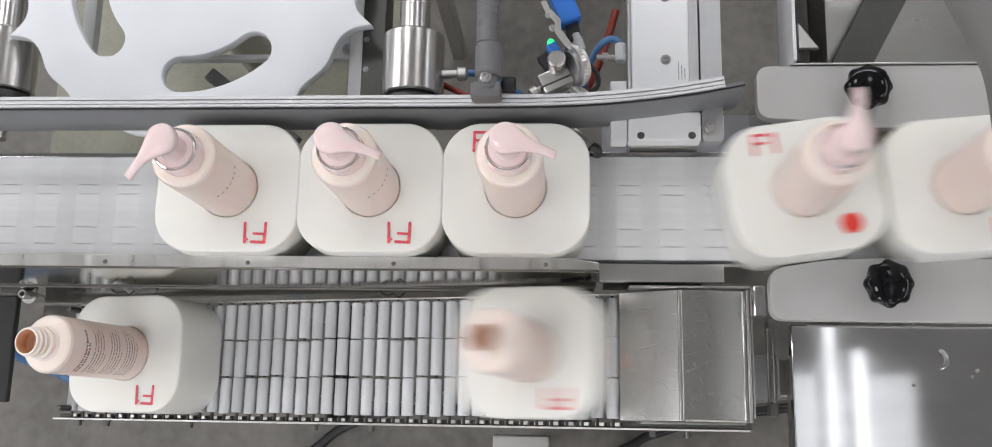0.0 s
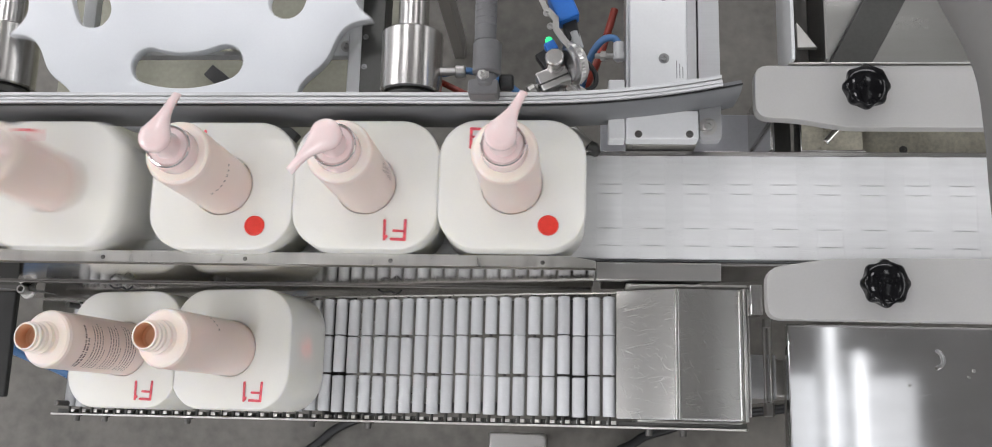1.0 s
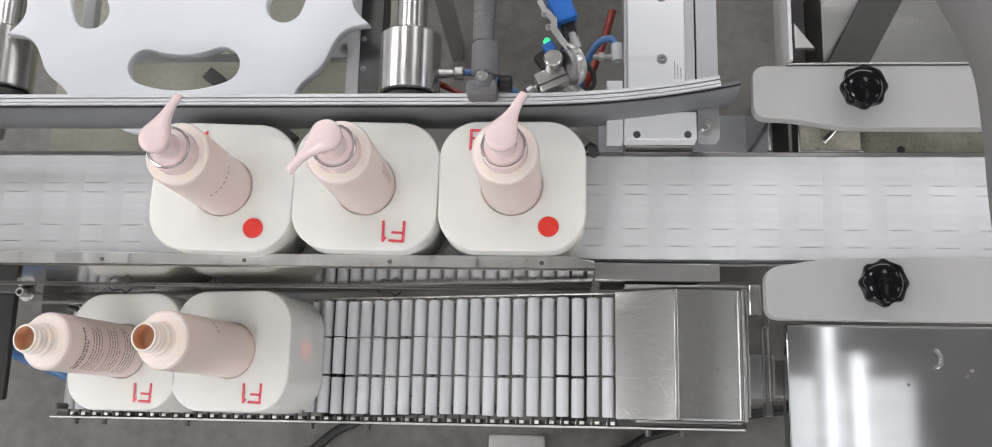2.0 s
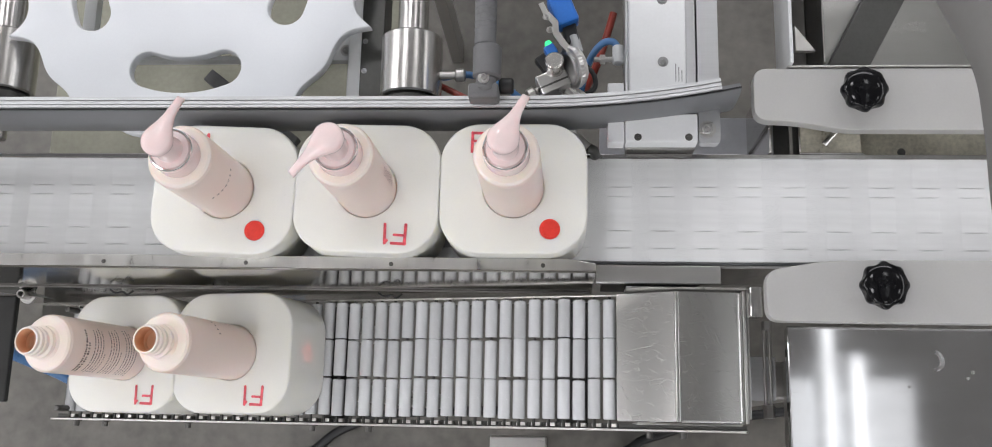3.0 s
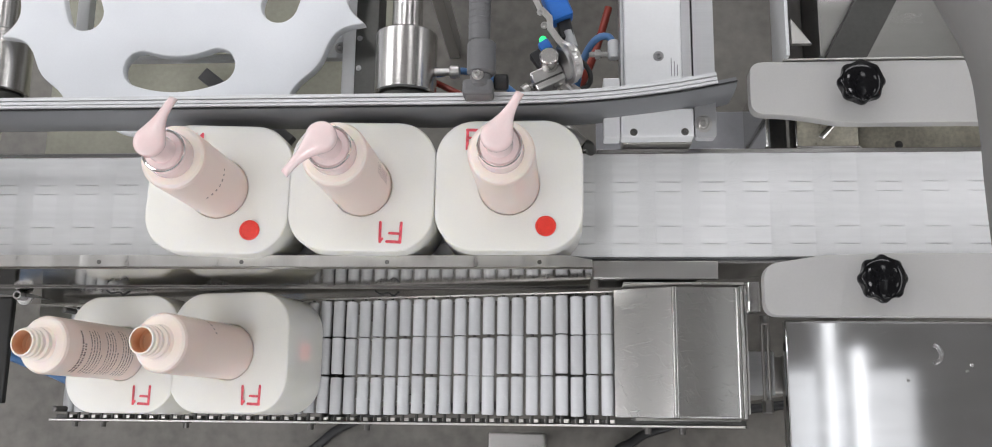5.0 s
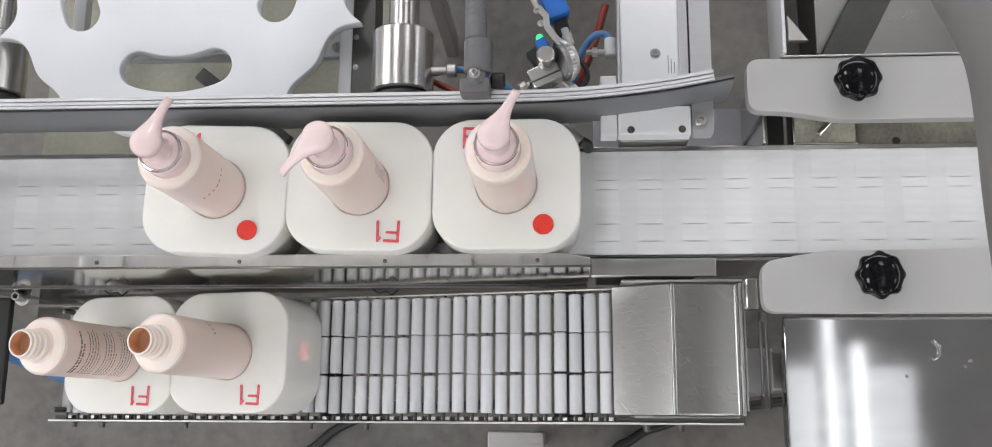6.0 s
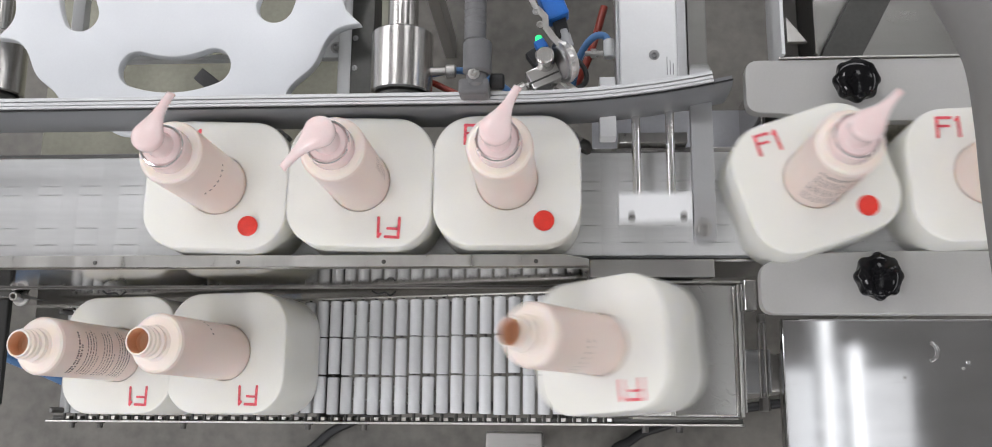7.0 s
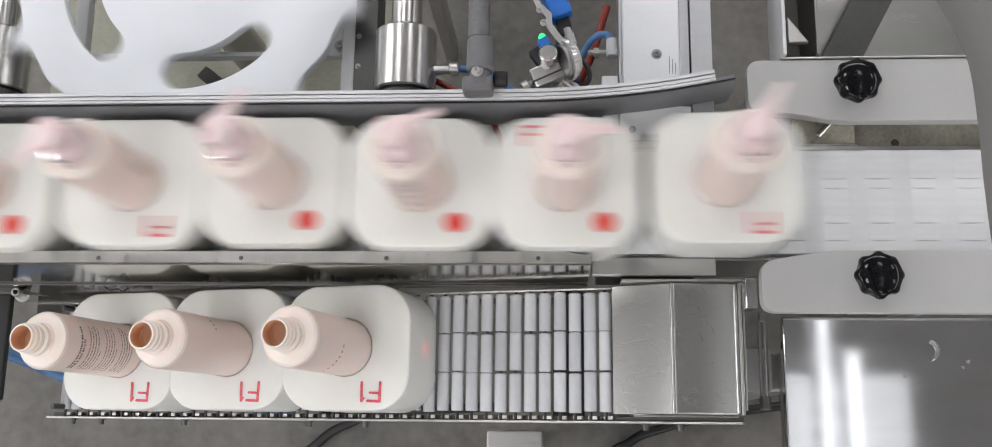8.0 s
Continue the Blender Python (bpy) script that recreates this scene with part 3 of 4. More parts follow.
for x in (-0.6, -0.21):
    part("support", box(x - 0.01, x + 0.01, 0.69, 0.73, 0, 0.66, 0.001), STEEL, pan)

# ---- star wheel ----
WHEEL_X, WHEEL_Y, WHEEL_Z = -0.3587, 0.4175, 0.915
wheel = thing("rotary_indexer", "white plastic star wheel with pointed horns and four curved slots", "star wheel", pose(WHEEL_X, WHEEL_Y, WHEEL_Z))
ring = []
HORNS, FINE = 10, 48
for i in range(HORNS * FINE):
    d = abs((i % FINE) - FINE / 2) * 360 / (HORNS * FINE)
    d = 18 - d
    a = 2 * math.pi * i / (HORNS * FINE) - math.pi / 2 + radians(1.2)
    rad = 0.1604 + 0.0015 * math.cos(radians(d * 20)) + 0.0205 * math.exp(-((d / 2.3) ** 1.15))
    ring.append((rad * math.cos(a), rad * math.sin(a)))
slots = []
for k in range(4):
    c, half, slot = -math.pi / 2 + radians(1.5) + k * math.pi / 2, radians(21), []
    rm, rw = 0.0994, 0.0172
    for j in range(17):
        a = c - half + 2 * half * j / 16
        slot.append(((rm + rw) * math.cos(a), (rm + rw) * math.sin(a)))
    for j in range(1, 12):
        b_ = math.pi * j / 12
        ex, ey = rm * math.cos(c + half), rm * math.sin(c + half)
        slot.append((ex + rw * math.cos(c + half + b_), ey + rw * math.sin(c + half + b_)))
    for j in range(17):
        a = c + half - 2 * half * j / 16
        slot.append(((rm - rw) * math.cos(a), (rm - rw) * math.sin(a)))
    for j in range(1, 12):
        b_ = math.pi * j / 12
        ex, ey = rm * math.cos(c - half), rm * math.sin(c - half)
        slot.append((ex + rw * math.cos(c - half + math.pi + b_), ey + rw * math.sin(c - half + math.pi + b_)))
    slots.append(slot)
bore = [(0.022 * math.cos(2 * math.pi * k / 32), 0.022 * math.sin(2 * math.pi * k / 32)) for k in range(32)]
part("plate", prism(ring, -0.006, 0.006, 0.0016, slots + [bore], segs=3), WHEEL, wheel)
part("spindle", rod((0, 0, -0.25), (0, 0, 0.002), 0.0205), STEEL, wheel)

# ---- pusher cylinder ----
actuator = thing("pusher_cylinder", "white and aluminium pneumatic cylinder with a steel foot", "pneumatic cylinder")
part("body", box(0.0505, 0.1000, 0.2865, 0.95, 0.912, 0.948, 0.0015), WHITE_PAINT, actuator)
part("groove", box(0.1000, 0.1085, 0.2870, 0.95, 0.915, 0.946, 0.001), ALU, actuator)
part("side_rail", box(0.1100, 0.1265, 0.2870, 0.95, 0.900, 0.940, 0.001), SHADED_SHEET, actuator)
part("side_strip", box(0.0475, 0.0505, 0.2865, 0.95, 0.915, 0.945, 0.0008), ALU, actuator)
part("foot", box(0.0505, 0.1114, 0.2505, 0.2600, 0.880, 0.910, 0.001), SATIN, actuator)
part("end_bracket", box(0.0325, 0.0466, 0.2462, 0.300, 0.926, 0.945, 0.001), WHITE_PAINT, actuator)
for y in (0.318, 0.376):
    part("screw", bolt((0.080, y, 0.948), 0.0027, 0.002), GREY_ALU, actuator)
for k in range(3):
    part("label_bar", box(0.0905 + 0.0026 * k, 0.0911 + 0.0026 * k, 0.300, 0.316 - 0.003 * k, 0.9480, 0.9482, 0), MID_GREY, actuator)
part("stand", box(0.06, 0.11, 0.89, 0.94, 0, 0.912, 0.003), STEEL, actuator)

pusher = thing("pusher", "white pusher block on two polished steel rods", "pusher", pose(0, 0, 0))
part("push_block", box(0.0472, 0.1090, 0.2462, 0.2715, 0.928, 0.946, 0.0015), WHITE_PAINT, pusher)
for x in (0.064, 0.093):
    part("rod", rod((x, 0.2690, 0.934), (x, 0.395, 0.934), 0.0038), CHROME, pusher)
for x in (0.0580, 0.1012):
    part("screw", bolt((x, 0.2505, 0.946), 0.0019, 0.0010), DULL, pusher)
stopper = thing("stopper_arm", "aluminium stopper arm with an end screw", "stopper arm", pose(0, 0, 0))
part("arm", prism(rounded(0.1100, 0.1282, 0.2455, 0.40, 0.004, 4), 0.934, 0.944, 0.0018), ALU, stopper)
part("arm_bolt", bolt((0.1170, 0.2580, 0.944), 0.0045, 0.004), STEEL, stopper)

# ---- sensor cluster ----
sensor = thing("sensor_bracket", "bent steel sensor bracket with blue sensor and clamps", "sensor")
part("clamp_body", box(-0.0130, 0.0130, -0.0085, 0.0085, -0.010, 0.006, 0.0015, None, pose(-0.0145, 0.2865, 0.984, 0, 0, 24)), STEEL, sensor)
part("clamp_slot", box(-0.0135, 0.0135, -0.0008, 0.0008, 0.0, 0.0063, 0.0002, None, pose(-0.0145, 0.2835, 0.984, 0, 0, 24)), DARK_STEEL, sensor)
part("tip", rod((-0.0350, 0.2745, 0.982), (-0.0290, 0.2785, 0.982), 0.0058, 0.001, 12), SATIN, sensor)
part("tip_neck", rod((-0.0290, 0.2785, 0.982), (-0.0220, 0.2825, 0.982), 0.0030, 0.0004, 16), STEEL, sensor)
part("cap", rod((-0.0130, 0.2955, 0.984), (-0.0135, 0.2985, 1.004), 0.0078, 0.0012, 32), STEEL_Y, sensor)
facing = axis((0.0035, 0.2975, 0.990), (-0.0065, 0.2930, 0.9938))
teeth = [((0.0172 + 0.0006 * (k % 2)) * math.cos(math.pi * k / 36), (0.0172 + 0.0006 * (k % 2)) * math.sin(math.pi * k / 36)) for k in range(72)]
part("disc", prism(teeth, 0.0, 0.0042, 0.0005, (), None, facing), STEEL, sensor, "ribbed steel clamping disc")
part("disc_face", lathe([(0.0142, 0.0042), (0.0140, 0.0066), (0.0128, 0.0072), (0, 0.0072)], 40, None, facing, cap=False), GREY_ALU, sensor)
part("disc_back", lathe([(0.0150, -0.0040), (0.0158, -0.0030), (0.0158, 0.0)], 40, None, facing), SATIN, sensor)
part("disc_screw", bolt((0.0095, 0.2915, 0.9935), 0.0020, 0.0022), STEEL, sensor)
strap_line = [(-0.0250, 0.3500), (-0.0205, 0.3400), (-0.0135, 0.3325), (-0.0130, 0.3235), (-0.0060, 0.3130), (0.0010, 0.3050), (0.0035, 0.2960)]
part("strap", sweep([(-0.0022, 0.998), (-0.0022, 1.000), (0.0022, 1.000), (0.0022, 0.998)], strap_line), SATIN, sensor)
part("strap_edge", sweep([(0.0022, 0.990), (0.0022, 1.0005), (0.0032, 1.0005), (0.0032, 0.990)], strap_line[1:-1]), STEEL, sensor)
part("strap_screw", bolt((-0.0205, 0.3375, 1.000), 0.0018, 0.0018), STEEL, sensor)
part("strap_screw", bolt((-0.0172, 0.3260, 1.000), 0.0018, 0.0018), STEEL, sensor)
part("sensor_body", box(-0.0095, 0.0095, -0.014, 0.014, 0, 0.018, 0.002, None, pose(-0.0070, 0.3480, 0.978, 0, 0, 22)), BLUE_BODY, sensor, "blue sensor housing")
part("sensor_base", box(-0.0060, 0.0060, -0.014, 0.012, 0, 0.014, 0.002, None, pose(-0.0010, 0.3330, 0.974, 0, 0, 12)), RUBBER, sensor)
part("sensor_foot", box(-0.0075, 0.0075, -0.0100, 0.0080, 0, 0.010, 0.0012, None, pose(-0.0195, 0.3035, 0.978, 0, 0, 35)), RUBBER, sensor)
part("sensor_eye", box(-0.0048, 0.0048, -0.0050, 0.0050, 0, 0.014, 0.0015, None, pose(-0.0165, 0.3105, 0.982, 0, 0, 30)), BLUE_BODY, sensor, "blue sensor housing")
part("led", lathe([(0.0032, 0), (0.0030, 0.0016), (0.0018, 0.0030), (0, 0.0034)], 20, None, pose(-0.0185, 0.3165, 0.992)), GREEN_LED, sensor, "glowing green indicator")
part("cable", tube([(0.0040, 0.3090, 0.978), (0.0120, 0.3040, 0.978), (0.0195, 0.2945, 0.978), (0.0205, 0.2850, 0.976), (0.0140, 0.2800, 0.974), (0.0050, 0.2815, 0.970), (0.0, 0.285, 0.960)], 0.0021, 18), RUBBER, sensor)
part("clear_tube", rod((0.0015, 0.3270, 0.984), (0.0060, 0.3120, 0.984), 0.0050, 0.0008, 20), CLEAR, sensor)
part("stem", rod((-0.0130, 0.2880, 0.80), (-0.0130, 0.2880, 0.976), 0.0060), STEEL, sensor)
part("lower_clamp", box(-0.0080, 0.0080, -0.0050, 0.0050, 0, 0.014, 0.001, None, pose(0.0040, 0.2790, 0.965, 0, 0, -35)), SATIN, sensor)
part("lower_screw", rod((-0.0010, 0.2840, 0.978), (0.0080, 0.2760, 0.978), 0.0022, 0.0004, 16), CHROME, sensor)

hose1 = thing("red_hose", "thin red pneumatic hose", "hose")
part("hose", tube([(0.040, 0.385, 0.90), (0.033, 0.36, 0.90), (0.026, 0.338, 0.90), (0.016, 0.32, 0.88), (0.0, 0.31, 0.80)], 0.0036), RED_HOSE, hose1)
hose2 = thing("blue_hose", "bent blue pneumatic hose with a pale elbow fitting", "hose")
part("hose", tube([(0.043, 0.337, 0.93), (0.038, 0.344, 0.93), (0.029, 0.343, 0.93), (0.020, 0.334, 0.925), (0.013, 0.320, 0.91), (0.006, 0.30, 0.85)], 0.0032), BLUE, hose2)
part("elbow", rod((0.0425, 0.340, 0.93), (0.0425, 0.323, 0.93), 0.0052, 0.001, 20), PALE_GREY, hose2)
part("elbow", rod((0.0375, 0.3275, 0.93), (0.0475, 0.3275, 0.93), 0.0045, 0.001, 20), PALE_GREY, hose2)
part("nipple", rod((0.021, 0.3275, 0.93), (0.0375, 0.3275, 0.93), 0.0024, 0.0004, 16), STEEL, hose2)
part("nut", rod((0.026, 0.3275, 0.93), (0.031, 0.3275, 0.93), 0.0046, 0.0006, 6), STEEL, hose2)
fit1 = thing("air_fitting", "steel air fitting with blue and red hoses", "air fitting")
part("fitting", rod((-0.117, 0.313, 0.93), (-0.094, 0.313, 0.93), 0.0035, 0.0006, 18), STEEL, fit1)
part("nut", rod((-0.103, 0.313, 0.93), (-0.094, 0.313, 0.93), 0.006, 0.001, 20), STEEL, fit1)
part("blue_hose", tube([(-0.12, 0.322, 0.90), (-0.095, 0.325, 0.90), (-0.07, 0.318, 0.90), (-0.05, 0.307, 0.895), (-0.037, 0.292, 0.89), (-0.02, 0.27, 0.87)], 0.0032), BLUE, fit1)
part("red_hose", tube([(-0.125, 0.318, 0.895), (-0.110, 0.309, 0.90), (-0.092, 0.299, 0.90), (-0.07, 0.285, 0.88), (-0.06, 0.27, 0.85)], 0.003), RED_HOSE, fit1)

# ---- stainless frame at the infeed ----
infeed = thing("infeed_frame", "stainless box frame with a dark diagonal brace", "machine frame")
part("post", box(0.1912, 0.1945, 0.3215, 0.70, 0.880, 0.936, 0.0008), PALE_GREY, infeed)
part("front_lip", box(0.1900, 0.80, 0.3195, 0.3212, 0.905, 0.930, 0.0005), SATIN, infeed)
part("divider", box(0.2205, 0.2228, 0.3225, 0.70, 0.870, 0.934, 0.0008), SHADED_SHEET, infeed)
part("side_floor", box(0.1960, 0.2200, 0.3225, 0.70, 0.872, 0.880, 0.0008), DULL, infeed)
part("gusset", prism([(0.1965, 0.356), (0.1965, 0.3325), (0.2135, 0.3325)], 0.930, 0.936, 0.0005), SATIN, infeed)
part("brace", prism([(0.2320, 0.3300), (0.2690, 0.3300), (0.4700, 0.7000), (0.4280, 0.7000)], 0.888, 0.904, 0.001), DARK_STEEL, infeed, "dark diagonal brace")
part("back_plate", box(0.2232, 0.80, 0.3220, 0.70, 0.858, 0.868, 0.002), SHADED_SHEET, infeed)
for x in (0.56, 0.78):
    for y in (0.36, 0.68):
        part("leg", box(x - 0.018, x + 0.018, y - 0.018, y + 0.018, 0, 0.86, 0.002), STEEL, infeed)
part("under_box", box(0.1834, 0.2054, 0.2515, 0.300, 0.84, 0.860, 0.001), DARK_STEEL, infeed)
part("under_edge", box(0.1780, 0.1802, 0.2505, 0.300, 0.80, 0.9000, 0.0006), CHROME, infeed)
part("under_edge", box(0.1812, 0.1826, 0.2505, 0.300, 0.80, 0.8960, 0.0004), GREY_ALU, infeed)
OILY = material("oily_tray", (0.60, 0.57, 0.47), 0.32, 0.15, 0.35, 30, 300, 0.1)
part("under_tray", box(0.2075, 0.2618, 0.2525, 0.305, 0.878, 0.890, 0.001), OILY, infeed, "oil-stained tray")
part("tray_rim", box(0.2060, 0.2628, 0.2503, 0.2523, 0.870, 0.894, 0.0006), SHEET, infeed)
part("tray_rim", box(0.2056, 0.2073, 0.2525, 0.305, 0.870, 0.894, 0.0006), SHEET, infeed)
part("under_shelf", box(0.2640, 0.80, 0.2515, 0.305, 0.850, 0.862, 0.001), OILY, infeed)
part("shelf_screw", bolt((0.3060, 0.2620, 0.862), 0.0022, 0.0016), DULL, infeed)
part("pin", rod((0.2265, 0.2580, 0.897), (0.2430, 0.2770, 0.897), 0.0034), CHROME, infeed)

# ---- grey hose close to the lens ----
arm = thing("grey_conduit", "thick matt grey flexible conduit hanging beside the machine", "conduit")
part("conduit", tube([(-0.05, 1.0, 4.0), (-0.04, 0.9, 2.9), (0.02, 0.56, 1.9), (0.10, 0.34, 1.45), (0.166, 0.242, 1.37), (0.1845, 0.206, 1.352), (0.1965, 0.180, 1.35), (0.2025, 0.158, 1.35), (0.2043, 0.130, 1.35), (0.2045, 0.100, 1.35), (0.206, 0.06, 1.35), (0.211, 0.0, 1.345), (0.24, -0.14, 1.28), (0.30, -0.28, 1.1), (0.36, -0.34, 0.905)], 0.030, 28, None, 8),
     material("grey_sleeve", (0.19, 0.185, 0.18), 0.6, 0.0, 0.06, 30, 300, 0.05), arm)

# ---- small parts around the lower conveyor ----
post = thing("black_bar", "flat black painted machine bar", "machine bar")
part("bar", box(-1.42, -0.5605, 0.02, 0.127, 0.792, 0.80, 0.002), material("black_paint", (0.02, 0.02, 0.02), 0.4, 0.0, 0.2), post)
part("leg", box(-1.41, -1.34, 0.03, 0.12, 0.0, 0.792, 0.002), DARK_STEEL, post)
part("bolt", bolt((-0.548, 0.1265, 0.80), 0.0048, 0.016), STEEL, post)
part("wedge", prism([(-0.575, 0.1285), (-0.575, 0.134), (-0.552, 0.1325), (-0.515, 0.1225)], 0.806, 0.809, 0.0004), DARK_STEEL, post)
ledge = thing("steel_ledge", "pale steel ledge plate at the end of the rollers", "plate")
part("plate", box(-0.59, -0.47, 0.095, 0.1300, 0.690, 0.696, 0.001), SATIN, ledge)
part("post", box(-0.55, -0.53, 0.105, 0.125, 0.0, 0.690, 0.001), DARK_STEEL, ledge)
tie = thing("tie_rod", "thin steel tie rods with nuts and a small plate", "rod")
for x in (0.179, 0.184):
    part("rod", rod((x, 0.020, 0.84), (x, 0.104, 0.84), 0.0016, 0.0003, 18), SATIN, tie)
part("nut", rod((0.1815, 0.018, 0.84), (0.1815, 0.030, 0.84), 0.0050, 0.0008, 6), STEEL, tie)
part("nut", rod((0.1815, 0.098, 0.84), (0.1815, 0.106, 0.84), 0.0042, 0.0008, 6), STEEL, tie)
# Steel plate coloured pale to stand in for its bright reflection.
part("plate", box(0.158, 0.190, 0.034, 0.074, 0.828, 0.834, 0.001), PALE_GREY, tie)
part("post", box(0.164, 0.176, 0.046, 0.062, 0.0, 0.828, 0.001), DARK_STEEL, tie)
hook = thing("bent_bracket", "small bent steel bracket beside the belt", "bracket")
part("strip", tube([(0.000, 0.2640, 0.915), (0.009, 0.2560, 0.915), (0.0155, 0.2500, 0.914)], 0.0052, 18), SATIN, hook)
part("end", tube([(0.0155, 0.2500, 0.914), (0.0205, 0.2490, 0.912), (0.0225, 0.2475, 0.905), (0.0225, 0.2475, 0.899)], 0.0046, 18), DARK_STEEL, hook)
part("stay", rod((0.000, 0.2640, 0.80), (0.000, 0.2640, 0.915), 0.004), STEEL, hook)
low_plate = thing("side_plate", "blue-grey painted plate below the infeed", "plate")
part("plate", box(0.030, 0.1770, 0.2510, 0.3120, 0.806, 0.812, 0.001), material("blue_grey_paint", (0.55, 0.56, 0.60), 0.45, 0.0, 0.06, 20, 300, 0.05), low_plate)
part("post", box(0.140, 0.155, 0.256, 0.270, 0.0, 0.806, 0.001), STEEL, low_plate)
lowb = thing("floor_bracket", "folded steel bracket below the roller rail", "bracket")
part("bracket", box(-0.075, -0.02, -0.03, -0.002, 0.78, 0.79, 0.002), STEEL, lowb)
part("leg", box(-0.06, -0.035, -0.03, -0.01, 0.0, 0.78, 0.002), STEEL, lowb)
cable1 = thing("floor_cable", "black cable lying on the floor", "cable", None, "floor cables")
part("cable", tube([(-0.60, -0.5, 0.012), (-0.50, -0.12, 0.012), (-0.429, -0.026, 0.012), (-0.374, 0.009, 0.012), (-0.30, 0.03, 0.012), (-0.1, 0.04, 0.012)], 0.008), RUBBER, cable1)
cable2 = thing("floor_cable", "black cable lying on the floor", "cable", None, "floor cables")
part("cable", tube([(-0.05, -0.5, 0.012), (0.06, -0.09, 0.012), (0.116, -0.018, 0.012), (0.171, 0.006, 0.012), (0.26, 0.03, 0.012), (0.4, 0.05, 0.012)], 0.008), RUBBER, cable2)
bluebin = thing("blue_hose", "blue air hose hanging below the roller conveyor", "hose")
part("hose", tube([(-0.80, 0.13, 0.56), (-0.70, 0.093, 0.60), (-0.62, 0.063, 0.60), (-0.57, 0.045, 0.59), (-0.5, 0.03, 0.45), (-0.48, 0.03, 0.012)], 0.0075), BLUE, bluebin)

# ---- pucks and bottles ----
PL, PW, PH = 0.1228, 0.1112, 0.070


def stroke(bm, x0, y0, x1, y1, w, z):
    d = Vector((x1 - x0, y1 - y0)).normalized()
    a = math.degrees(math.atan2(d.y, d.x))
    n = math.hypot(x1 - x0, y1 - y0)
    prism(rounded(-w / 2, n + w / 2, -w / 2, w / 2, w * 0.42, 3), z, z + 0.00030, 0, (), bm, pose(x0, y0, 0, 0, 0, a))


def build_puck(dot):
    words = "with red lettering and a red disc" if dot else "with red lettering"
    p = thing("bottle_puck", "milky white rounded plastic puck " + words, "puck", None, "bottle pucks")
    out = rounded(-PL / 2, PL / 2, -PW / 2, PW / 2, 0.033, 12)
    hole = [(0.02525 * math.cos(-2 * math.pi * k / 40), 0.02525 * math.sin(-2 * math.pi * k / 40)) for k in range(40)]
    b = prism(out, 0, PH, 0.0025, [hole], segs=3)
    lathe([(0.02525, 0.045), (0, 0.045)], 40, b, None, cap=False)
    part("body", b, ACETAL, p)
    ink = bmesh.new()
    z = PH + 0.0001
    cx, cy = -0.027, 0.039
    for k, (x0, y0, x1, y1, w) in enumerate(((-0.0082, -0.008, -0.0078, 0.008, 0.0024), (-0.008, 0.0082, 0.003, 0.0078, 0.0024), (-0.008, 0.0012, 0.0012, 0.0008, 0.0021),
                                            (0.0092, -0.008, 0.0088, 0.008, 0.0023), (0.0068, 0.0056, 0.0088, 0.008, 0.0019))):
        stroke(ink, cx + x0, cy + y0, cx + x1, cy + y1, w, z + 0.00012 * k)
    part("lettering", ink, RED, p, "red letter F and figure 1")
    if dot:
        part("disc", lathe([(0.0086, 0), (0.0084, 0.0008), (0.0070, 0.0010), (0.0066, 0.0006), (0, 0.0007)], 32, None, pose(0.0305, -0.035, PH)), RED_DOT, p, "round red disc")
    return p


BR = 0.0250


def arc_bar(bm, r, a0, a1, z0, z1):
    n = max(1, int(abs(a1 - a0) / 8))
    lo = [bm.verts.new((r * math.cos(radians(a0 + (a1 - a0) * k / n)), r * math.sin(radians(a0 + (a1 - a0) * k / n)), z0)) for k in range(n + 1)]
    hi = [bm.verts.new((r * math.cos(radians(a0 + (a1 - a0) * k / n)), r * math.sin(radians(a0 + (a1 - a0) * k / n)), z1)) for k in range(n + 1)]
    for k in range(n):
        bm.faces.new((lo[k], lo[k + 1], hi[k + 1], hi[k]))


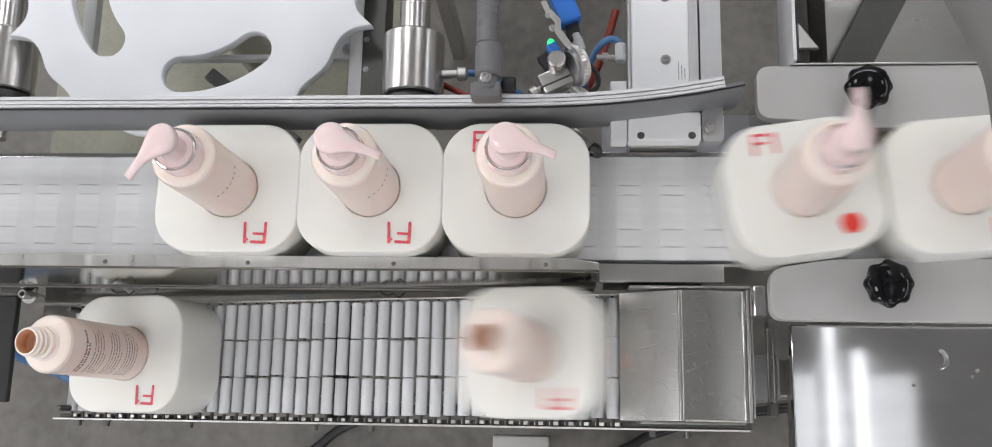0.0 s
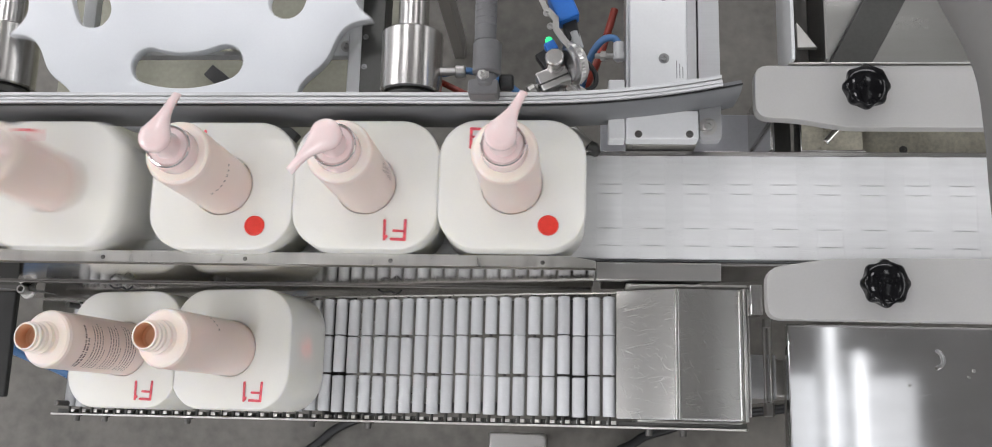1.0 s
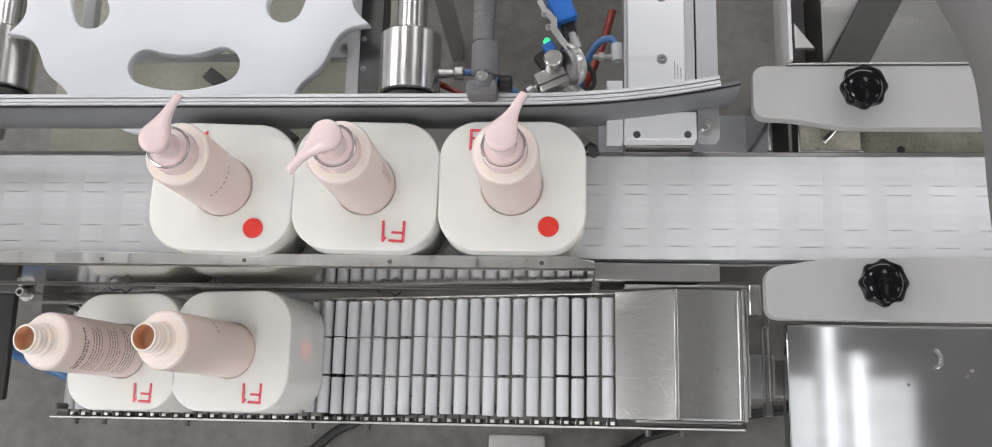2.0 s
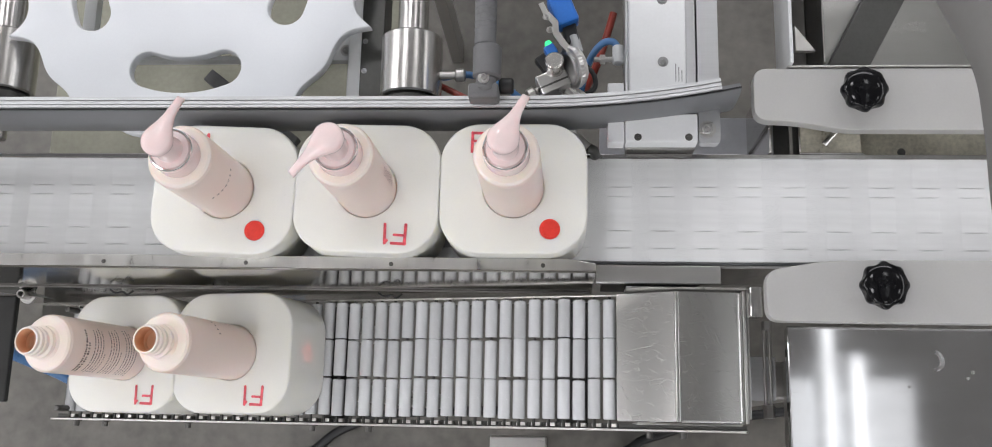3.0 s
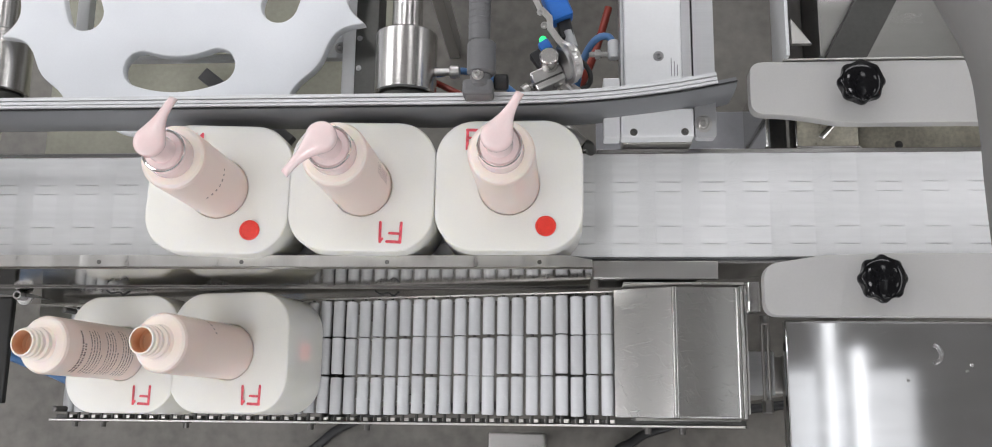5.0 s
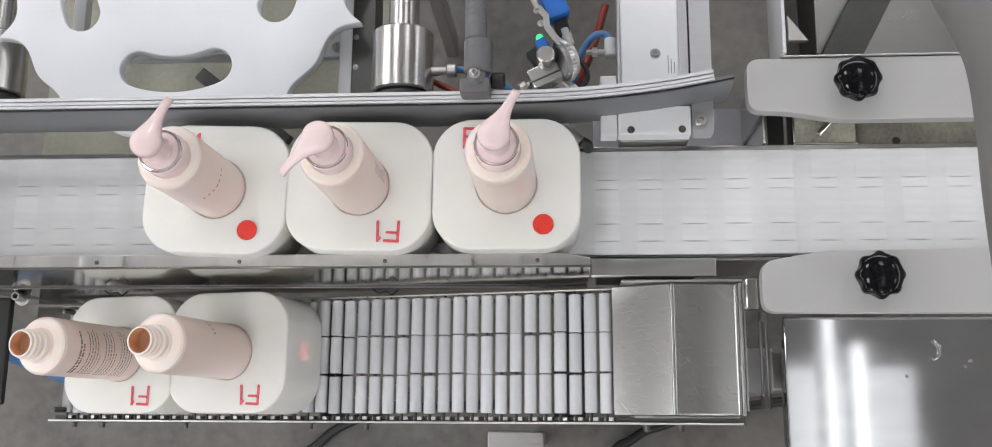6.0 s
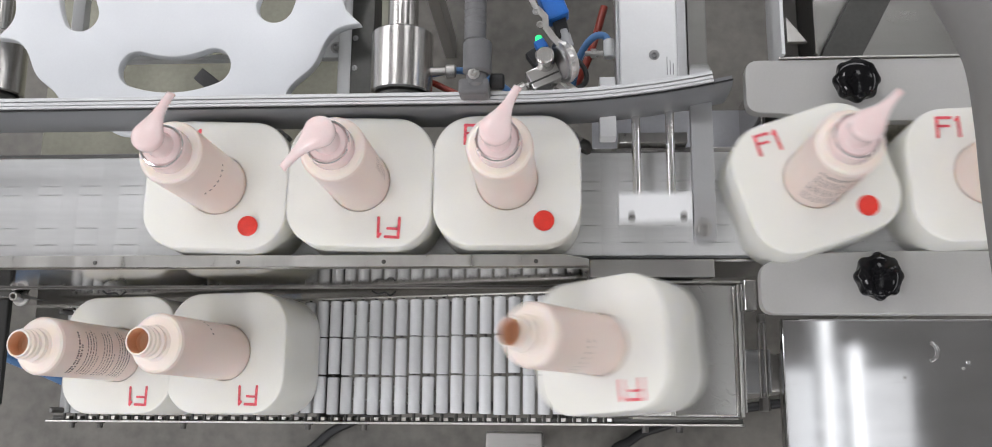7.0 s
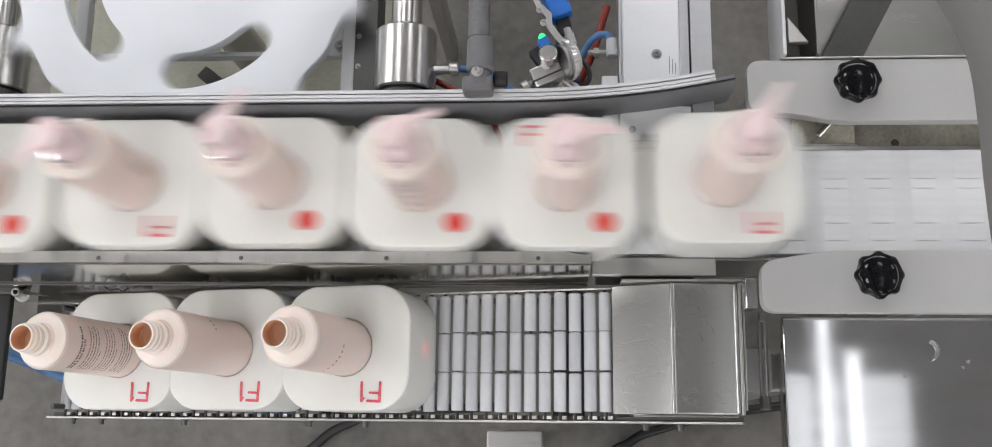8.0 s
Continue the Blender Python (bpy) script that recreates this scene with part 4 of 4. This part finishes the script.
def build_bottle(pump, seed):
    """A bottle that stands in a puck; its origin is at the bottle's foot, 25 mm below the puck's top."""
    kind = "pale pink cylindrical lotion bottle with pump head" if pump else "pale pink cylindrical lotion bottle, open and without pump"
    b = thing("lotion_bottle", kind, "bottle", None, "lotion bottles")
    H, T = 0.124 if pump else 0.130, 0.130
    body = [(0, 0.0), (BR - 0.002, 0.0), (BR, 0.002), (BR, H - 0.0035), (BR - 0.0010, H - 0.0012)]
    part("body", lathe(body, 56, cap=False), PINK, b)
    if pump:
        part("shoulder", lathe([(BR - 0.0010, H - 0.0012), (BR - 0.003, H), (0.012, H + 0.0012), (0, H + 0.0012)], 56, cap=False), PINK_TOP, b)
        part("collar", lathe([(0.0170, H + 0.0005), (0.0172, H + 0.0015), (0.0168, T + 0.0075), (0.0158, T + 0.009), (0.0135, T + 0.009)], 44, cap=False), PUMP, b)
        part("chrome_ring", lathe([(0.0150, T + 0.0088), (0.0162, T + 0.0094), (0.0164, T + 0.0104), (0.0158, T + 0.0114), (0.0148, T + 0.0112), (0.0146, T + 0.0095)], 44, cap=False), CHROME, b, "shiny chrome ring")
        part("stem", lathe([(0.0147, T + 0.0095), (0.0140, T + 0.0112), (0.0100, T + 0.0116), (0.0094, T + 0.0140), (0.0088, T + 0.030)], 36, cap=False), PUMP, b)
        head = bmesh.new()
        rows, n = [], 28
        for i in range(25):
            f = i / 24
            x = -0.0115 + 0.0475 * f ** 1.2
            if x < 0:
                w = 0.0117 * math.sqrt(max(0.004, 1 - (x / 0.0117) ** 2))
            else:
                w = 0.0031 + 0.0086 * math.exp(-(x / 0.0130) ** 1.7)
            zc = T + 0.034 - 0.0060 * max(0.0, (x - 0.010) / 0.026) ** 2
            h = min(0.0050, 0.0024 + 0.0026 * math.exp(-(max(0.0, x) / 0.014) ** 2), 0.0012 + w)
            rows.append([head.verts.new((x, w * math.cos(2 * math.pi * k / n), zc + h * math.copysign(abs(math.sin(2 * math.pi * k / n)) ** 0.7, math.sin(2 * math.pi * k / n)))) for k in range(n)])
        for a, c in zip(rows, rows[1:]):
            for k in range(n):
                head.faces.new((a[k], a[(k + 1) % n], c[(k + 1) % n], c[k]))
        head.faces.new(rows[0][::-1])
        head.faces.new(rows[-1])
        part("pump_head", head, PUMP, b, "glossy pink pump head with a tapering spout", 75)
    else:
        part("shoulder", lathe([(BR - 0.0010, H - 0.0012), (BR - 0.003, H), (0.0150, H + 0.0012), (0.0136, H + 0.0025), (0.0130, T + 0.003)], 56, cap=False), PINK_TOP, b)
        neck = [(0.0130, T + 0.003), (0.0130, T + 0.006), (0.0142, T + 0.0068), (0.0142, T + 0.0086), (0.0120, T + 0.0096), (0.0118, T + 0.012),
                (0.0129, T + 0.0130), (0.0129, T + 0.0142), (0.0118, T + 0.0152), (0.0118, T + 0.0172), (0.0128, T + 0.0182), (0.0128, T + 0.0194),
                (0.0116, T + 0.0206), (0.0116, T + 0.0235), (0.0111, T + 0.0240), (0.0103, T + 0.0240), (0.0100, T + 0.0236)]
        part("neck", lathe(neck, 44, cap=False), PINK_TOP, b, "open threaded bottle neck")
        part("bore", lathe([(0.0100, T + 0.0236), (0.0098, T + 0.0200), (0.0098, T + 0.012), (0.0080, T + 0.010), (0, T + 0.0095)], 40, cap=False), NECK, b, "inside of the neck, coloured as if lit through the wall")
    r = random.Random(seed)
    ink = bmesh.new()
    for k in range(7):
        a, w = -34 + 10.4 * k, r.uniform(3.0, 5.2)
        arc_bar(ink, BR + 0.00015, a, a + w, 0.0800, 0.0809)
        arc_bar(ink, BR + 0.00015, a, a + 1.3, 0.0800, 0.0822)
        arc_bar(ink, BR + 0.00015, a + w - 1.2, a + w, 0.0804, 0.0822)
    tagged(part("front_print", ink, INK, b, "row of dark print too small to read"), kind="stuff")
    ink = bmesh.new()
    for row in range(11):
        a, end = -13 + r.uniform(0, 1), 12 - r.uniform(0, 9)
        while a < end:
            w = r.uniform(1.0, 3.2)
            arc_bar(ink, BR + 0.00015, a, min(a + w, end), 0.080 - 0.0034 * row, 0.0812 - 0.0034 * row)
            a += w + 1.3
    tagged(part("side_print", ink, FAINT_INK, b, "faint fine print too small to read"), kind="stuff")
    ink = bmesh.new()
    for row in range(20):
        if row in (2, 8, 14):
            continue
        bold = row in (0, 1)
        a, end = 126 + r.uniform(0, 3), 234 - r.uniform(0, 60 if row in (7, 13, 19) else 45 if bold else 14)
        while a < end:
            w = r.uniform(1.2, 4.8)
            arc_bar(ink, BR + 0.00015, a, min(a + w, end), 0.1080 - 0.0036 * row, (0.1102 if bold else 0.1092) - 0.0036 * row)
            a += w + r.choice((1.4, 2.0, 3.6))
    tagged(part("back_print", ink, INK, b, "dense dark print too small to read"), kind="stuff")
    return b


puck_dot, puck_plain = build_puck(True), build_puck(False)
bottle_pump, bottle_open = build_bottle(True, 3), build_bottle(False, 4)
used = set()


def take(ob):
    """The first use takes the model itself, every later one a copy."""
    if ob.name in used:
        return copy_thing(ob, Matrix())
    used.add(ob.name)
    return ob


# ---- slats of the moving belt ----
SLAT_N = 2 * int(round((BELT_X1 - BELT_X0) / PITCH))
slats = []
slots = [rounded(-0.0050, 0.0050, y - 0.0005, y + 0.0005, 0.0004, 2)[::-1] for y in (-0.0353, -0.0197, 0.0117, 0.0203)]
sm = prism(rounded(-PITCH / 2 + 0.0004, PITCH / 2 - 0.0004, -0.0468, 0.0468, 0.002, 2), -0.004, 0.0, 0.0004, slots, segs=1)
first = part("slat", sm, BELT, conveyor)
for i in range(SLAT_N):
    slats.append(first if i == 0 else new("slat", first.data))
    slats[-1].parent = conveyor


def slat_pose(s):
    """The pose of a slat s metres along the loop: top run to the left, lower run back."""
    n = BELT_X1 - BELT_X0
    s = s % (2 * n)
    if s < n:
        return pose(BELT_X1 - s, 0.1977, BELT_Z)
    return pose(BELT_X0 + s - n, 0.1977, 0.84)


# ---- what moves ----
def flat_rows(rows, turn):
    """Rows (seconds, x, y, turn) of a puck on the belt."""
    return [(t, pose(x, y, BELT_Z, 0, 0, a + turn)) for t, x, y, a in rows]


def tipped(x, y, z, rx, ry, rz):
    """A puck whose top centre is at x, y, z, leaning by rx and ry and turned by rz."""
    return pose(x, y, z, rx, ry, 0) @ pose(0, 0, -PH, 0, 0, rz)


def carry(puck, bottle, rows, spin, shown, print_turn=0):
    """Moves a puck, and the bottle that stands in it turned by spin degrees; shown: which print it bears; print_turn: its turn from the spout."""
    for child in list(bottle.children):
        if "print" in child.name:
            if shown not in child.name:
                bpy.data.objects.remove(child)
            else:
                child.rotation_euler.z = radians(print_turn)
    walk(puck, rows)
    walk(bottle, [(t, m @ pose(0, 0, 0.0452, 0, 0, spin)) for t, m in rows])


def motions():
    D = [(0, 0.1878, 0.2005, 8), (0.1, 0.1469, 0.1975, 5), (0.2, 0.0978, 0.1960, 2), (0.3, 0.0687, 0.1960, 0), (0.4, 0.0323, 0.1975, 0), (0.5, -0.0120, 0.1975, 0),
         (0.6, -0.0785, 0.1975, 0), (0.7, -0.1412, 0.1975, 0), (0.8, -0.2029, 0.1975, 0), (0.9, -0.2560, 0.1973, 0), (1.0, -0.2935, 0.1972, 0), (1.1, -0.2713, 0.1985, -1),
         (1.2, -0.2628, 0.2006, -2), (1.3, -0.2737, 0.1990, -1), (1.4, -0.2907, 0.1975, 0), (1.5, -0.2923, 0.1975, 0), (6.6, -0.2928, 0.1970, 0), (6.7, -0.2965, 0.1985, 0), (6.8, -0.2810, 0.2000, 0), (6.9, -0.2790, 0.2005, 0), (7.0, -0.2913, 0.2008, 0), (7.1, -0.2915, 0.2008, 0),
         (7.3, -0.2913, 0.2005, 0), (7.6, -0.2960, 0.1990, 0), (7.7, -0.3196, 0.1980, 0), (7.8, -0.3744, 0.1975, 0), (7.9, -0.4374, 0.1975, 0), (8.0, -0.4989, 0.1975, 0)]
    D = [(t, x, y, a - 2.0 if 1.35 < t < 7.65 else a) for t, x, y, a in D]
    E = [(0, 0.3140, 0.2030, 5), (0.1, 0.2740, 0.203, 3), (0.2, 0.2280, 0.203, 2), (0.3, 0.1956, 0.2035, 1), (0.4, 0.1600, 0.203, 0)]
    E += [(t, x + (0.1310 - 0.0085 * min(1, (t - 0.5) / 0.5)), 0.1990, a) for t, x, y, a in D if 0.5 <= t <= 1.0]
    E += [(t, x + 0.1224, y + 0.0015, a * 0.6) for t, x, y, a in D if 1.05 < t < 7.65] + [(t, x + 0.1224 + 0.02 * (t - 7.6), 0.2000, a) for t, x, y, a in D if t > 7.65]
    F = [(0, 0.4400, 0.2030, 5), (0.1, 0.4000, 0.203, 3), (0.2, 0.3540, 0.203, 2), (0.3, 0.3200, 0.2035, 1), (0.4, 0.2850, 0.203, 0)]
    F += [(t, x + (0.2520 - 0.0070 * min(1, (t - 0.5) / 0.5)), 0.2000, a) for t, x, y, a in D if 0.5 <= t <= 1.0]
    F += [(1.1, -0.0230, 0.2020, 2), (1.2, -0.0108, 0.2056, 3), (1.3, -0.0280, 0.2030, 1), (1.4, -0.0440, 0.2000, 0)]
    F += [(t, x + 0.2455, y + 0.002, 0) for t, x, y, a in D if 1.45 < t < 7.65] + [(t, x + 0.2455 + 0.02 * (t - 7.6), 0.2010, a) for t, x, y, a in D if t > 7.65]
    gone = [(0.6, -0.452), (0.7, -0.515), (0.8, -0.577), (0.9, -0.634), (1.0, -0.690), (1.2, -0.800), (1.4, -0.870), (1.6, -0.900), (8.0, -0.902)]
    A = [(0, -0.2905, 0.1985, 0), (0.2, -0.2910, 0.1985, 0), (0.3, -0.2978, 0.198, 0), (0.4, -0.3350, 0.198, 0), (0.5, -0.3830, 0.198, 0)] + [(t, x - 0.002, 0.198, 0) for t, x in gone]
    B = [(0, -0.1692, 0.1992, 0), (0.2, -0.1695, 0.1992, 0), (0.3, -0.1764, 0.199, 0), (0.4, -0.2120, 0.199, 0), (0.5, -0.2590, 0.199, 0)] + [(t, x + 0.1232, 0.198, 0) for t, x in gone]
    C = [(0, -0.0472, 0.1990, 0), (0.2, -0.0475, 0.1990, 0), (0.3, -0.0545, 0.199, 0), (0.4, -0.0885, 0.199, 0), (0.5, -0.1355, 0.199, 0)] + [(t, x + 0.2470, 0.198, 0) for t, x in gone]
    G = [(0, 0.62, 0.203, 0), (6.1, 0.62, 0.203, 0), (6.2, 0.445, 0.203, 0), (6.3, 0.3245, 0.2036, 0), (6.4, 0.2300, 0.2036, 0), (6.5, 0.1700, 0.203, 0), (6.6, 0.1000, 0.2000, 2), (6.7, 0.0720, 0.1860, 8)]
    H = [(0, 0.745, 0.203, 0), (6.1, 0.745, 0.203, 0), (6.2, 0.57, 0.203, 0), (6.3, 0.45, 0.203, 0), (6.4, 0.356, 0.203, 0), (6.5, 0.2930, 0.2031, 2), (6.6, 0.2250, 0.204, 5), (6.7, 0.2000, 0.2030, 8), (6.8, 0.2123, 0.1945, 12),
         (6.9, 0.2180, 0.1985, 15), (7.0, 0.2050, 0.2025, 18), (7.1, 0.1950, 0.2035, 14), (7.2, 0.1779, 0.2023, 6), (7.3, 0.1588, 0.2008, -2), (7.4, 0.1457, 0.2008, -3), (7.5, 0.1180, 0.2015, 3), (7.6, 0.0780, 0.2010, 4),
         (7.7, 0.0510, 0.1990, 2), (7.8, -0.0051, 0.1985, 0), (7.9, -0.0630, 0.1985, 0), (8.0, -0.1206, 0.1990, 0)]
    I = [(0, 0.872, 0.203, 0), (6.1, 0.872, 0.203, 0), (6.2, 0.70, 0.203, 0), (6.3, 0.58, 0.203, 0), (6.4, 0.486, 0.203, 0), (6.5, 0.4200, 0.203, 0), (6.6, 0.3560, 0.204, 1), (6.7, 0.3350, 0.204, 2), (6.9, 0.3480, 0.205, 2),
         (7.0, 0.3400, 0.205, 2), (7.2, 0.3120, 0.206, 2), (7.4, 0.2770, 0.2070, 2), (7.5, 0.2500, 0.2070, 3), (7.6, 0.2040, 0.205, 5), (7.7, 0.1779, 0.200, 4), (7.8, 0.1201, 0.1985, 1), (7.9, 0.0610, 0.1985, 0), (8.0, 0.0015, 0.1990, 0)]
    J = [(0, 0.998, 0.203, 0), (6.1, 0.998, 0.203, 0), (6.2, 0.826, 0.203, 0), (6.4, 0.612, 0.203, 0), (6.6, 0.482, 0.203, 0), (6.9, 0.474, 0.203, 0), (7.2, 0.440, 0.203, 0), (7.4, 0.404, 0.203, 0), (7.6, 0.336, 0.203, 0),
         (7.7, 0.3060, 0.203, 0), (7.8, 0.2500, 0.2030, 0), (7.9, 0.1910, 0.203, 0), (8.0, 0.1324, 0.2025, 0)]
    jobs = []
    front, back, side, none = "front_print", "back_print", "side_print", "no_mark"
    for rows, dot, turn, spin, mark, print_turn in ((A, False, 180, 227, front, 108), (B, False, 180, -18, front, -12), (C, False, 0, -17, none, 0), (D, True, 0, 72, front, -97), (E, False, 180, 224, side, 141),
                                                    (F, True, 0, 65, none, 0), (H, True, 0, 28, back, 52), (I, True, 0, 2, none, 0), (J, False, 180, 60, none, 0)):
        jobs.append((take(puck_dot if dot else puck_plain), take(bottle_pump), flat_rows(rows, turn), spin - turn, mark, print_turn))
    low_g = flat_rows(G, 180)
    low_g += [(6.8, tipped(0.0850, 0.1200, 0.964, 0, -5, 202)), (6.9, tipped(0.0715, 0.0724, 0.955, 5, -17, 208)), (7.0, tipped(0.0285, 0.0692, 0.942, 0, -31, 184)),
              (7.1, tipped(0.0170, 0.0715, 0.935, 0, -24, 183)), (7.2, tipped(-0.0211, 0.0710, 0.925, 0, -17, 181))]
    low_g += [(t, on_slope(x, y, 0, 180)) for t, x, y in ((7.3, -0.0550, 0.0685), (7.4, -0.1220, 0.0680), (7.5, -0.1810, 0.0674), (7.55, -0.1770, 0.0674), (7.65, -0.1785, 0.0674), (8.0, -0.1800, 0.0674))]
    jobs.append((take(puck_plain), take(bottle_open), low_g, 140, front))
    k2 = [(t, on_slope(x, 0.0676, 0, 180)) for t, x in ((0, -0.0230), (0.1, -0.0900), (0.2, -0.1600), (0.3, -0.2400), (0.4, -0.2830), (0.5, -0.2869), (0.7, -0.2930), (1.0, -0.2961), (8.0, -0.2959))]
    jobs.append((take(puck_plain), take(bottle_open), k2, -120, front))
    k1 = [(t, on_slope(x, 0.0672, 0, 180)) for t, x in ((0, -0.4105), (0.4, -0.4100), (0.6, -0.4090), (8.0, -0.4090))]
    jobs.append((take(puck_plain), take(bottle_open), k1, -8, back))
    for job in jobs:
        carry(*job)
    walk(wheel, [(t, pose(WHEEL_X, WHEEL_Y, WHEEL_Z, 0, 0, a)) for t, a in ((0, 108), (0.2, 108), (0.3, 104), (0.4, 97), (0.5, 88), (0.6, 68), (0.7, 46), (0.8, 22), (0.9, 7), (1.0, 1), (1.1, 0), (7.6, 0), (7.7, -6), (7.8, -25), (7.9, -46), (8.0, -68))])
    walk(pusher, [(t, pose(0, y, 0)) for t, y in ((0, 0), (6.62, 0), (6.7, -0.008), (6.8, -0.062), (6.9, -0.083), (7.0, -0.075), (7.1, -0.040), (7.2, -0.004), (7.3, 0), (8.0, 0))])
    walk(stopper, [(t, pose(0, y, 0)) for t, y in ((0, 0), (6.62, 0), (6.7, -0.012), (6.8, -0.075), (6.9, -0.100), (7.0, -0.092), (7.1, -0.055), (7.2, -0.005), (7.3, 0), (8.0, 0))])
    loop = 2 * (BELT_X1 - BELT_X0)
    for i, s in enumerate(slats):
        rows, t = [], 0.0
        while t < 8.01:
            rows.append((t, slat_pose(i * loop / SLAT_N + 0.55 * t)))
            t += 0.4
        walk(s, rows)


motions()
